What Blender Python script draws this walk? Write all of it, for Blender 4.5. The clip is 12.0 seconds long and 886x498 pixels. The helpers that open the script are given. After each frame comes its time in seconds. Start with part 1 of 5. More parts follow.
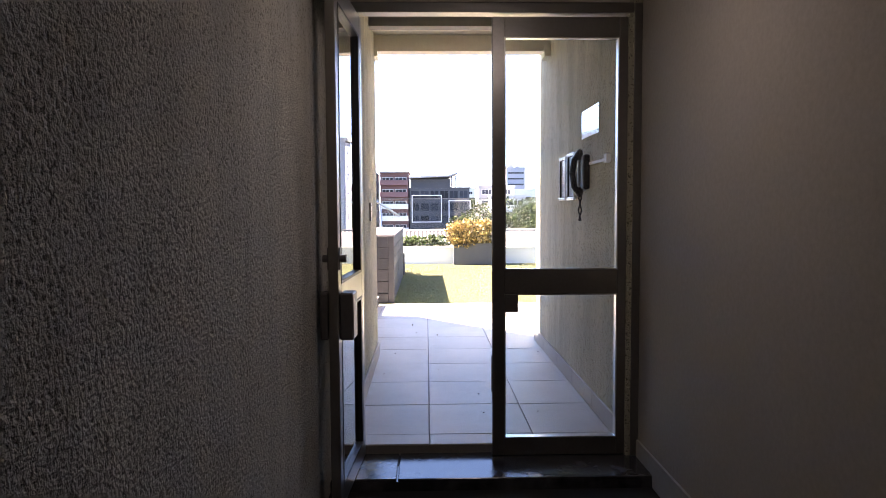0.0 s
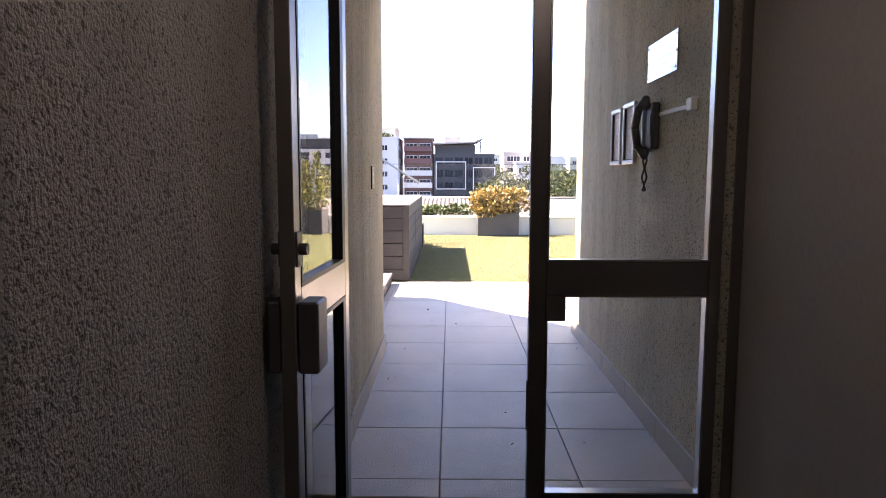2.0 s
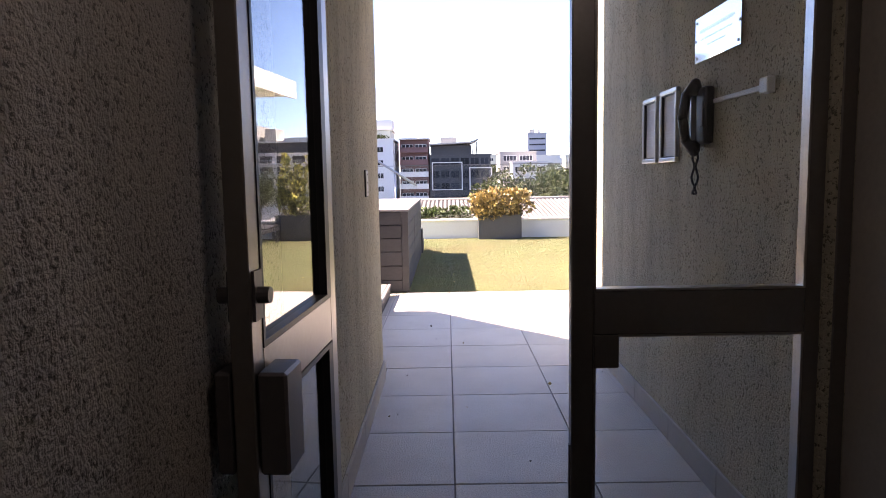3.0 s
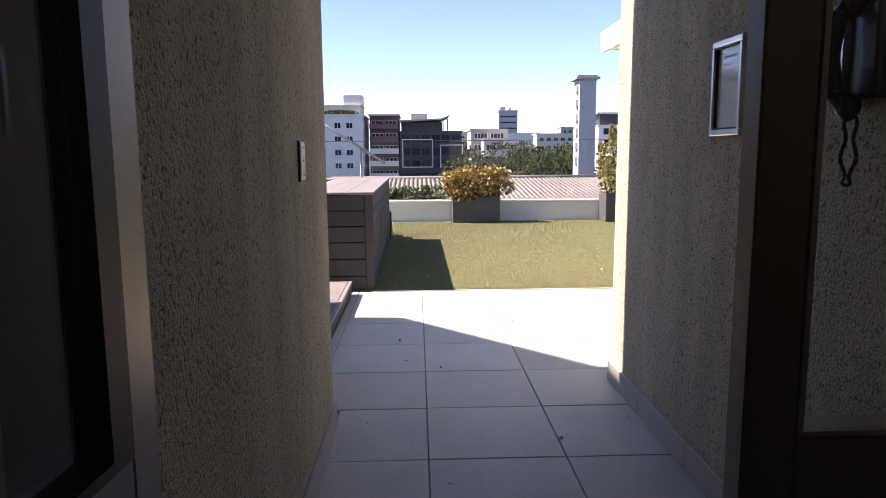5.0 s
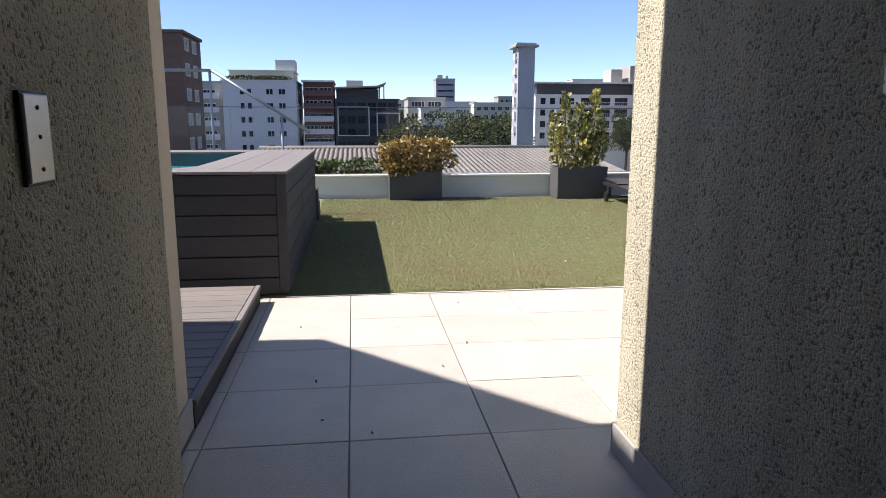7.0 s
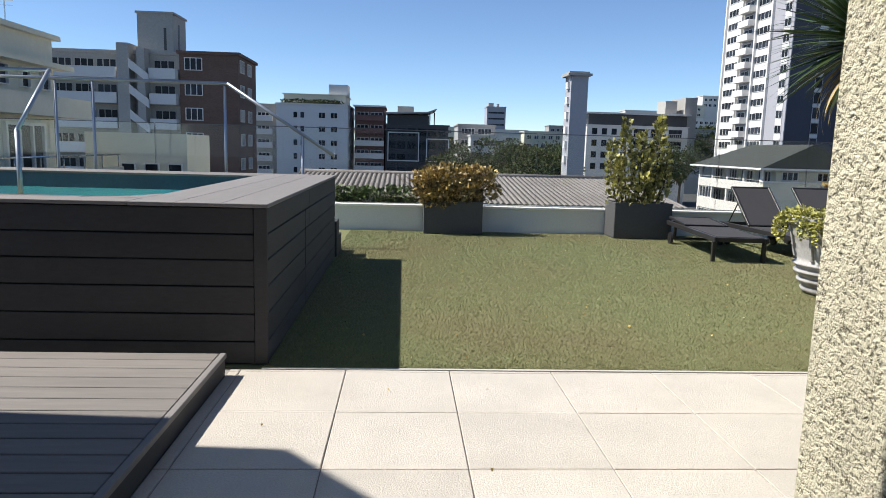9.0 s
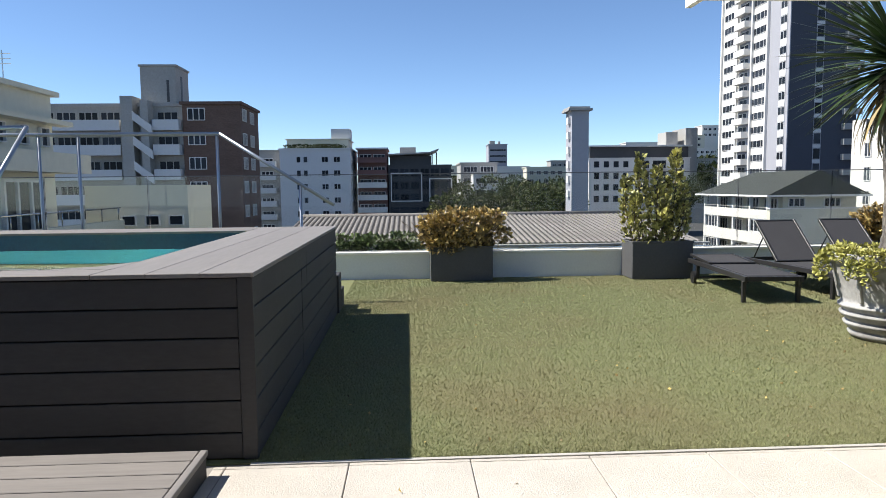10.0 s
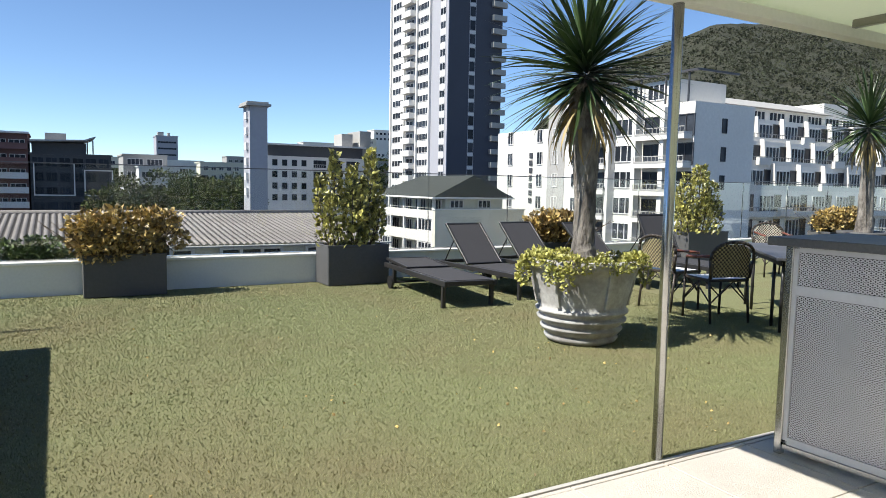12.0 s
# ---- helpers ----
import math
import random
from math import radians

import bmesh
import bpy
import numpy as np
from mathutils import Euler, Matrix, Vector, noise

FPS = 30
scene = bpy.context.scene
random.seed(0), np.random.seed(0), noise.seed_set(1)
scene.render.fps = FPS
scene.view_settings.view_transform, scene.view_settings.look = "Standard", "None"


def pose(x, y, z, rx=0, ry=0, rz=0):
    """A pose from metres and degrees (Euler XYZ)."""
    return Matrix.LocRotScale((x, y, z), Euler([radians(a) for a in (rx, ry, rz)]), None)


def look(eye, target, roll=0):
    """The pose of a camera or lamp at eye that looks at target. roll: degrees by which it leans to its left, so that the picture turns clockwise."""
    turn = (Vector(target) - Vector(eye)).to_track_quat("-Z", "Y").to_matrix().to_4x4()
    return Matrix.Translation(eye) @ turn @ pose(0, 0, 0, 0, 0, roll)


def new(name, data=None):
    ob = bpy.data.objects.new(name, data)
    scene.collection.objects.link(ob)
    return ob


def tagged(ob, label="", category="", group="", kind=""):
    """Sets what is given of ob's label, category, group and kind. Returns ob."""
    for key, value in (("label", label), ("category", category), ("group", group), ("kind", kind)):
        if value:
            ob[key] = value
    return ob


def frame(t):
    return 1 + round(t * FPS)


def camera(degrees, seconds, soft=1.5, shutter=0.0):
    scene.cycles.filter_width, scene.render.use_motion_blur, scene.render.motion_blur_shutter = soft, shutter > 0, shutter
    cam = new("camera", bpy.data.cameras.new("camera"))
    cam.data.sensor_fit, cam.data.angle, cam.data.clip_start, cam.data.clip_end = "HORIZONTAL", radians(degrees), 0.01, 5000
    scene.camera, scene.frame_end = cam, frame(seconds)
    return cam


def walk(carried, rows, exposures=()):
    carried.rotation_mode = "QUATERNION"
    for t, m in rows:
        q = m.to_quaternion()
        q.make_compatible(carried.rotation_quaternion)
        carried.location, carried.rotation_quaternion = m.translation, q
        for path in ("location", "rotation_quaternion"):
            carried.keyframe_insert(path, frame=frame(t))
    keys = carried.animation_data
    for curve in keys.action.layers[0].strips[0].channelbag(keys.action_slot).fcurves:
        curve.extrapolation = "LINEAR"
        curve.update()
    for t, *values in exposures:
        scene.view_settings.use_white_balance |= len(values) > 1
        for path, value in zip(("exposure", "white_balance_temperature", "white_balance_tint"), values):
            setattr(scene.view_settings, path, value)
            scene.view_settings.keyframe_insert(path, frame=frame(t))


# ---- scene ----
cam = camera(66.0, 12.0, soft=0.4)
PATH = [
    (0, (0.274, 0.202, 1.31), (0.323, 2.198, 1.191), -0.3),
    (0.5, (0.339, 0.446, 1.301), (0.283, 2.442, 1.184), 3.1),
    (1, (0.347, 0.725, 1.292), (0.308, 2.721, 1.171), 1.9),
    (1.5, (0.306, 0.988, 1.293), (0.285, 2.972, 1.046), 0.2),
    (2, (0.327, 1.285, 1.301), (0.306, 3.273, 1.086), 0.1),
    (2.5, (0.321, 1.578, 1.3), (0.259, 3.555, 1.004), -0.7),
    (3, (0.271, 1.894, 1.318), (0.257, 3.882, 1.105), -1.0),
    (3.2, (0.263, 2.018, 1.317), (0.301, 3.996, 1.027), -0.6),
    (4.8, (0.245, 2.983, 1.306), (0.324, 4.961, 1.026), -0.9),
    (5, (0.25, 3.11, 1.311), (0.323, 5.089, 1.032), -0.4),
    (5.5, (0.288, 3.392, 1.301), (0.321, 5.363, 0.965), 0.7),
    (6, (0.239, 3.728, 1.306), (0.299, 5.715, 1.085), 0.3),
    (6.5, (0.248, 4.058, 1.299), (0.431, 6.014, 0.924), -0.6),
    (7, (0.33, 4.42, 1.313), (0.583, 6.369, 0.945), 0.1),
    (7.2, (0.339, 4.555, 1.312), (0.58, 6.503, 0.926), -0.4),
    (8.8, (0.592, 5.576, 1.287), (0.783, 7.525, 0.883), 1.9),
    (9, (0.595, 5.696, 1.292), (0.715, 7.67, 0.998), 1.6),
    (9.5, (0.581, 5.965, 1.306), (0.729, 7.93, 0.961), 0.4),
    (10, (0.591, 6.247, 1.357), (0.693, 8.236, 1.174), -0.6),
    (10.5, (0.622, 6.47, 1.36), (0.922, 8.436, 1.144), 0.6),
    (11, (0.614, 6.756, 1.356), (1.26, 8.645, 1.231), -1.6),
    (11.5, (0.604, 6.968, 1.357), (1.362, 8.806, 1.142), -0.5),
    (12, (0.671, 7.203, 1.362), (1.653, 8.935, 1.178), 1.1),
]
EXPOSURES = [(0.0, 3.68, 7350, 26), (1.5, 3.3, 7450, 29), (2.5, 3.12, 7600, 31), (3.2, 2.65, 7450, 30), (4.8, 1.85, 7250, 28), (5.5, 1.45, 6900, 26), (6.5, 1.2, 6650, 22),
             (7.2, 1.02, 6600, 15), (8.8, 0.78, 6500, 9), (9.6, 0.8, 6480, 9), (10.3, 0.98, 6450, 9), (11.2, 1.0, 6450, 9), (12.0, 0.96, 6450, 8)]
walk(cam, [(t, look(eye, goal, roll)) for t, eye, goal, roll in PATH], EXPOSURES)

# ---- world and sun ----
SUN_DIR = Vector((0.779, -0.056, -0.965)).normalized()
world = bpy.data.worlds.new("world")
scene.world = world
world.use_nodes = True
wn = world.node_tree.nodes
sky = wn.new("ShaderNodeTexSky")
sky.sky_type = 'NISHITA'
sky.sun_disc = False
sky.sun_elevation = radians(51)
sky.sun_rotation = radians(270)
sky.altitude = 50
sky.air_density, sky.dust_density, sky.ozone_density = 0.7, 0.0, 5.0
wn["Background"].inputs[1].default_value = 0.092
world.node_tree.links.new(sky.outputs[0], wn["Background"].inputs[0])
sun = new("sun", bpy.data.lights.new("sun", "SUN"))
sun.data.energy = 4.7
sun.data.angle = radians(0.53)
sun.data.color = (1.0, 0.955, 0.88)
sun.matrix_world = look((-20, 2, 25), Vector((-20, 2, 25)) + SUN_DIR)


# ---- small builders ----
def node(tree, kind, **values):
    n = tree.nodes.new(kind)
    for key, value in values.items():
        n.inputs[key].default_value = value
    return n


def mat(name, base, rough=0.7, metal=0.0, vary=0.15, grain=40.0, patch=1.2, bump=0.15, bump_dist=0.004, spec=0.5,
        per_object=0.0, per_island=0.0, other=None, patch_amount=0.5, stretch=(1, 1, 1), voronoi=False, trans=0.0):
    """A procedural surface: a base colour varied at two scales, with fine relief."""
    m = bpy.data.materials.new(name)
    m.use_nodes = True
    tree, link = m.node_tree, m.node_tree.links.new
    bsdf = tree.nodes["Principled BSDF"]
    bsdf.inputs["Metallic"].default_value = metal
    bsdf.inputs["Specular IOR Level"].default_value = spec
    coord = tree.nodes.new("ShaderNodeNewGeometry")
    mapping = tree.nodes.new("ShaderNodeMapping")
    mapping.inputs["Scale"].default_value = stretch
    link(coord.outputs["Position"], mapping.inputs["Vector"])
    fine = node(tree, "ShaderNodeTexNoise", Scale=grain, Detail=5.0, Roughness=0.65)
    large = node(tree, "ShaderNodeTexNoise", Scale=patch, Detail=4.0, Roughness=0.6)
    link(mapping.outputs[0], fine.inputs["Vector"])
    link(mapping.outputs[0], large.inputs["Vector"])
    dark = [c * (1 - vary) for c in base]
    light = [min(1.0, c * (1 + vary)) for c in base]
    mix1 = tree.nodes.new("ShaderNodeMix")
    mix1.data_type = 'RGBA'
    mix1.inputs[6].default_value = (*dark, 1)
    mix1.inputs[7].default_value = (*light, 1)
    ramp1 = node(tree, "ShaderNodeMapRange")
    ramp1.inputs[1].default_value, ramp1.inputs[2].default_value = 0.3, 0.7
    link(fine.outputs[0], ramp1.inputs[0])
    link(ramp1.outputs[0], mix1.inputs[0])
    mix2 = tree.nodes.new("ShaderNodeMix")
    mix2.data_type = 'RGBA'
    far = other if other else [c * (1 - vary * 1.6) for c in base]
    mix2.inputs[7].default_value = (*far, 1)
    ramp2 = node(tree, "ShaderNodeMapRange")
    ramp2.inputs[1].default_value, ramp2.inputs[2].default_value, ramp2.inputs[4].default_value = 0.42, 0.72, patch_amount
    link(large.outputs[0], ramp2.inputs[0])
    link(ramp2.outputs[0], mix2.inputs[0])
    link(mix1.outputs[2], mix2.inputs[6])
    colour = mix2.outputs[2]
    for amount, source in ((per_object, "o"), (per_island, "i")):
        if amount:
            if source == "o":
                rnd = tree.nodes.new("ShaderNodeObjectInfo").outputs["Random"]
            else:
                rnd = coord.outputs["Random Per Island"]
            span = node(tree, "ShaderNodeMapRange")
            span.inputs[3].default_value, span.inputs[4].default_value = 1 - amount, 1 + amount
            link(rnd, span.inputs[0])
            hsv = tree.nodes.new("ShaderNodeHueSaturation")
            link(span.outputs[0], hsv.inputs["Value"])
            link(colour, hsv.inputs["Color"])
            colour = hsv.outputs[0]
    link(colour, bsdf.inputs["Base Color"])
    rr = node(tree, "ShaderNodeMapRange")
    rr.inputs[3].default_value, rr.inputs[4].default_value = max(0.02, rough - 0.08), min(1.0, rough + 0.08)
    link(large.outputs[0], rr.inputs[0])
    link(rr.outputs[0], bsdf.inputs["Roughness"])
    if bump:
        bp = node(tree, "ShaderNodeBump", Strength=bump, Distance=bump_dist)
        if voronoi:
            vor = node(tree, "ShaderNodeTexVoronoi", Scale=grain * 1.6)
            link(mapping.outputs[0], vor.inputs["Vector"])
            add = tree.nodes.new("ShaderNodeMath")
            add.operation = 'ADD'
            link(vor.outputs[0], add.inputs[0])
            link(fine.outputs[0], add.inputs[1])
            link(add.outputs[0], bp.inputs["Height"])
        else:
            link(fine.outputs[0], bp.inputs["Height"])
        link(bp.outputs[0], bsdf.inputs["Normal"])
    if trans:
        bsdf.inputs["Transmission Weight"].default_value = trans
    return m


def stucco_mat(name, base, pit_shade, grain=115.0, depth=0.012, pits=0.75):
    """Scraped mineral stucco: coarse grains, pits with their shade coloured in, and soft upright trowel streaks."""
    m = bpy.data.materials.new(name)
    m.use_nodes = True
    tree, link = m.node_tree, m.node_tree.links.new
    bsdf = tree.nodes["Principled BSDF"]
    bsdf.inputs["Roughness"].default_value = 0.92
    bsdf.inputs["Specular IOR Level"].default_value = 0.15
    coord = tree.nodes.new("ShaderNodeNewGeometry")
    grains = node(tree, "ShaderNodeTexNoise", Scale=grain, Detail=3.0, Roughness=0.55)
    clumps = node(tree, "ShaderNodeTexNoise", Scale=grain * 0.22, Detail=2.0, Roughness=0.5)
    streak_map = tree.nodes.new("ShaderNodeMapping")
    streak_map.inputs["Scale"].default_value = (1, 1, 0.22)
    link(coord.outputs["Position"], streak_map.inputs["Vector"])
    streaks = node(tree, "ShaderNodeTexNoise", Scale=5.0, Detail=4.0, Roughness=0.6)
    link(streak_map.outputs[0], streaks.inputs["Vector"])
    for n in (grains, clumps):
        link(coord.outputs["Position"], n.inputs["Vector"])
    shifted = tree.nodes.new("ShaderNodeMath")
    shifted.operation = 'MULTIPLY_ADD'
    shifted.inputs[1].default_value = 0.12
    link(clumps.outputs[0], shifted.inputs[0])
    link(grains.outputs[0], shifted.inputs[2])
    # pit mask: cavity shade is mixed into the base colour here
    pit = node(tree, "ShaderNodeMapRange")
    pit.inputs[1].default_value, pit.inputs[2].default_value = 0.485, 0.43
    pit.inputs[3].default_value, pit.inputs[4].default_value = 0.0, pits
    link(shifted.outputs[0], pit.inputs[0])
    tone = tree.nodes.new("ShaderNodeMix")
    tone.data_type = 'RGBA'
    tone.inputs[6].default_value = (*[c * 0.82 for c in base], 1)
    tone.inputs[7].default_value = (*[min(1.0, c * 1.14) for c in base], 1)
    spread = node(tree, "ShaderNodeMapRange")
    spread.inputs[1].default_value, spread.inputs[2].default_value = 0.3, 0.7
    link(streaks.outputs[0], spread.inputs[0])
    link(spread.outputs[0], tone.inputs[0])
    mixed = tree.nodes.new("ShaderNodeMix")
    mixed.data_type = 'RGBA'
    mixed.inputs[7].default_value = (*pit_shade, 1)
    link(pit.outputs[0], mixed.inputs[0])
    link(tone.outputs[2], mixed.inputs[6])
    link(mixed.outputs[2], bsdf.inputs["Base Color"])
    bp = node(tree, "ShaderNodeBump", Strength=1.0, Distance=depth)
    link(shifted.outputs[0], bp.inputs["Height"])
    link(bp.outputs[0], bsdf.inputs["Normal"])
    return m


def canopy_mat(name, base, glow):
    """Thin white sheeting that lets some daylight through."""
    m = mat(name, base, 0.85, vary=0.04, grain=60, patch=1.2, bump=0.06)
    tree = m.node_tree
    lit = tree.nodes.new("ShaderNodeBsdfTranslucent")
    lit.inputs["Color"].default_value = (*glow, 1)
    both = tree.nodes.new("ShaderNodeMixShader")
    both.inputs[0].default_value = 0.45
    tree.links.new(tree.nodes["Principled BSDF"].outputs[0], both.inputs[1])
    tree.links.new(lit.outputs[0], both.inputs[2])
    tree.links.new(both.outputs[0], tree.nodes["Material Output"].inputs[0])
    return m


def glass_mat(name, tint, rough=0.0, ior=1.45):
    m = bpy.data.materials.new(name)
    m.use_nodes = True
    bsdf = m.node_tree.nodes["Principled BSDF"]
    bsdf.inputs["Base Color"].default_value = (*tint, 1)
    bsdf.inputs["Roughness"].default_value = rough
    bsdf.inputs["IOR"].default_value = ior
    bsdf.inputs["Transmission Weight"].default_value = 1.0
    return m


def mesh_of(name, bm, material):
    me = bpy.data.meshes.new(name)
    bm.normal_update()
    bm.to_mesh(me)
    bm.free()
    me.materials.append(material)
    return me


def part(name, bm, material, parent, label=""):
    """Links a bmesh (or a ready mesh) as one mesh object under a thing or a part."""
    me = bm if isinstance(bm, bpy.types.Mesh) else mesh_of(name, bm, material)
    ob = new(name, me)
    ob.parent = parent
    if label:
        tagged(ob, label)
    return ob


def thing(name, label, category, m=None, group=""):
    ob = new(name)
    ob.empty_display_size = 0.1
    if m is not None:
        ob.matrix_basis = m
    return tagged(ob, label, category, group)


def struct(name, bm, material, label="", category=""):
    ob = new(name, bm if isinstance(bm, bpy.types.Mesh) else mesh_of(name, bm, material))
    return tagged(ob, label, category, kind="structure")


def B(*boxes, bevel=0.0, seg=1):
    """A bmesh of boxes given as (x0, x1, y0, y1, z0, z1)."""
    bm = bmesh.new()
    for x0, x1, y0, y1, z0, z1 in boxes:
        m = Matrix.LocRotScale(((x0 + x1) / 2, (y0 + y1) / 2, (z0 + z1) / 2), None, (abs(x1 - x0), abs(y1 - y0), abs(z1 - z0)))
        bmesh.ops.create_cube(bm, size=1, matrix=m)
    if bevel:
        bmesh.ops.bevel(bm, geom=bm.edges[:], offset=bevel, segments=seg, affect='EDGES', profile=0.5)
    return bm


def add_tube(bm, p, q, r, r2=None, n=12):
    """A round bar from p to q."""
    p, q = Vector(p), Vector(q)
    d = q - p
    m = Matrix.Translation((p + q) / 2) @ d.to_track_quat("Z", "Y").to_matrix().to_4x4()
    bmesh.ops.create_cone(bm, cap_ends=True, segments=n, radius1=r, radius2=r if r2 is None else r2, depth=d.length, matrix=m)
    return bm


def tube(points, r, n=12, joints=True):
    """A bent round bar through points."""
    bm = bmesh.new()
    for a, b in zip(points, points[1:]):
        add_tube(bm, a, b, r, n=n)
    if joints:
        for a in points[1:-1]:
            bmesh.ops.create_uvsphere(bm, u_segments=n, v_segments=6, radius=r, matrix=Matrix.Translation(a))
    for f in bm.faces:
        f.smooth = True
    return bm


def lathe(profile, n=40, smooth=True, wobble=0.0):
    """A turned body from (radius, height) pairs."""
    bm = bmesh.new()
    rings = []
    for r, z in profile:
        ring = []
        for i in range(n):
            a = 2 * math.pi * i / n
            rr = r * (1 + wobble * noise.noise(Vector((math.cos(a) * 2, math.sin(a) * 2, z * 3))))
            ring.append(bm.verts.new((rr * math.cos(a), rr * math.sin(a), z)))
        rings.append(ring)
    for a, b in zip(rings, rings[1:]):
        for i in range(n):
            f = bm.faces.new((a[i], a[(i + 1) % n], b[(i + 1) % n], b[i]))
            f.smooth = smooth
    bm.faces.new(rings[0][::-1])
    bm.faces.new(rings[-1])
    return bm


def extrude_profile(points, axis, a, b):
    """A prism: a closed outline in the plane across axis ('x': (y, z), 'y': (x, z), 'z': (x, y)) from a to b."""
    bm = bmesh.new()

    def place(u, v, w):
        return {"x": (w, u, v), "y": (u, w, v), "z": (u, v, w)}[axis]
    lo = [bm.verts.new(place(u, v, a)) for u, v in points]
    hi = [bm.verts.new(place(u, v, b)) for u, v in points]
    bm.faces.new(lo[::-1])
    bm.faces.new(hi)
    n = len(points)
    for i in range(n):
        bm.faces.new((lo[i], lo[(i + 1) % n], hi[(i + 1) % n], hi[i]))
    bmesh.ops.recalc_face_normals(bm, faces=bm.faces[:])
    return bm


def raw_mesh(name, verts, faces, material, smooth=False):
    me = bpy.data.meshes.new(name)
    me.from_pydata(verts, [], faces)
    if smooth:
        me.polygons.foreach_set("use_smooth", [True] * len(me.polygons))
    me.materials.append(material)
    me.update()
    return me

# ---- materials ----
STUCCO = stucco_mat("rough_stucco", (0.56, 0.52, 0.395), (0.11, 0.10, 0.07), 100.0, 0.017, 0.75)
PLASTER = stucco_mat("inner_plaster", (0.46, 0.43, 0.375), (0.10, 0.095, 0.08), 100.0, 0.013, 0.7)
PLASTER_S = mat("smooth_inner_plaster", (0.43, 0.385, 0.33), 0.85, vary=0.07, grain=45, patch=0.9, bump=0.25, bump_dist=0.004, spec=0.2)
SOFFIT = mat("soffit_paint", (0.72, 0.67, 0.56), 0.8, vary=0.04, grain=20, bump=0.05)
BEAM = mat("grey_beam_paint", (0.22, 0.20, 0.19), 0.7, vary=0.08, grain=25, bump=0.1)
WHITE = mat("white_masonry_paint", (0.78, 0.77, 0.73), 0.75, vary=0.05, grain=30, patch=0.9, bump=0.12)
PARAPET = mat("parapet_paint", (0.66, 0.68, 0.66), 0.75, vary=0.05, grain=35, patch=0.9, bump=0.12)
TILE = mat("paving_tile", (0.51, 0.465, 0.41), 0.46, vary=0.16, grain=120, patch=2.2, bump=0.7, bump_dist=0.007, per_object=0.07, spec=0.5)
GROUT = mat("joint_mortar", (0.24, 0.22, 0.2), 0.9, vary=0.15, grain=80, bump=0.3)
SKIRT = mat("skirting_tile", (0.42, 0.40, 0.37), 0.6, vary=0.07, grain=40, bump=0.1, per_object=0.04)
BLACKSTONE = mat("polished_black_stone", (0.03, 0.03, 0.032), 0.18, vary=0.5, grain=14, patch=5, bump=0.25, bump_dist=0.003, other=(0.12, 0.12, 0.13), patch_amount=0.7)
MAT = mat("black_rubber_mat", (0.012, 0.012, 0.013), 0.9, vary=0.3, grain=150, bump=0.4)
ALU = mat("anodised_aluminium", (0.30, 0.28, 0.26), 0.34, metal=0.85, vary=0.06, grain=60, patch=2, bump=0.03)
ALU_EDGE = mat("bare_aluminium", (0.62, 0.6, 0.57), 0.3, metal=1.0, vary=0.05, grain=60, bump=0.03)
STEEL = mat("brushed_stainless_steel", (0.5, 0.5, 0.49), 0.26, metal=1.0, vary=0.05, grain=90, bump=0.03, stretch=(1, 1, 0.05))
RAIL = mat("dull_steel_tube", (0.34, 0.36, 0.39), 0.38, metal=0.9, vary=0.06, grain=90, bump=0.03)
LOCK = mat("grey_lock_case", (0.16, 0.15, 0.15), 0.45, metal=0.5, vary=0.08, grain=40, bump=0.04)
RUBBER = mat("black_plastic", (0.015, 0.015, 0.016), 0.45, vary=0.2, grain=60, bump=0.05)
PHONE = mat("dark_phone_plastic", (0.03, 0.03, 0.034), 0.3, vary=0.15, grain=30, bump=0.02)
PAPER = mat("laminated_print", (0.86, 0.86, 0.87), 0.06, vary=0.03, grain=20, bump=0.0, spec=0.9)
INK = mat("grey_print", (0.70, 0.71, 0.75), 0.7, vary=0.05, grain=20, bump=0.0)
SILVER = mat("silver_frame", (0.7, 0.7, 0.7), 0.3, metal=0.9, vary=0.04, grain=30, bump=0.02)
MIRROR = mat("polished_plate", (0.85, 0.86, 0.88), 0.06, metal=1.0, vary=0.02, grain=8, bump=0.0)
PLASTIC_W = mat("white_plastic", (0.72, 0.71, 0.68), 0.4, vary=0.03, grain=20, bump=0.02)
# one board material: tops coloured as sunlit, upright sides darker as shaded
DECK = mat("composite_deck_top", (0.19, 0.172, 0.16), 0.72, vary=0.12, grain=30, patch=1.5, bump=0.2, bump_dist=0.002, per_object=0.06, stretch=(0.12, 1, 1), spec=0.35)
BOARD_SHADE = mat("composite_board_shaded", (0.049, 0.047, 0.048), 0.7, vary=0.12, grain=30, patch=1.5, bump=0.2, bump_dist=0.002, per_object=0.07, stretch=(0.5, 0.5, 1.6), spec=0.35)
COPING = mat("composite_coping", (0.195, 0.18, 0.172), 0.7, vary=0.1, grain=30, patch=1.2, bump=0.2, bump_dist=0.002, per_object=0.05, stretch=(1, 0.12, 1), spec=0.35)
DARK = mat("dark_gap", (0.02, 0.02, 0.02), 0.9, vary=0.2, bump=0.1)
POOL = mat("turquoise_pool_plaster", (0.24, 0.84, 0.98), 0.5, vary=0.08, grain=12, patch=1.0, bump=0.08)
POOLRIM = mat("pool_waterline_tile", (0.015, 0.065, 0.11), 0.35, vary=0.15, grain=30, bump=0.1)
WATER = glass_mat("pool_water", (0.97, 1.0, 1.0), 0.02, 1.14)
GLASS = glass_mat("clear_glass", (0.96, 0.985, 0.97))
TURF = mat("artificial_turf", (0.172, 0.178, 0.09), 0.95, vary=0.3, grain=180, patch=0.55, bump=0.6, bump_dist=0.012, other=(0.165, 0.14, 0.08), spec=0.1, patch_amount=0.8)
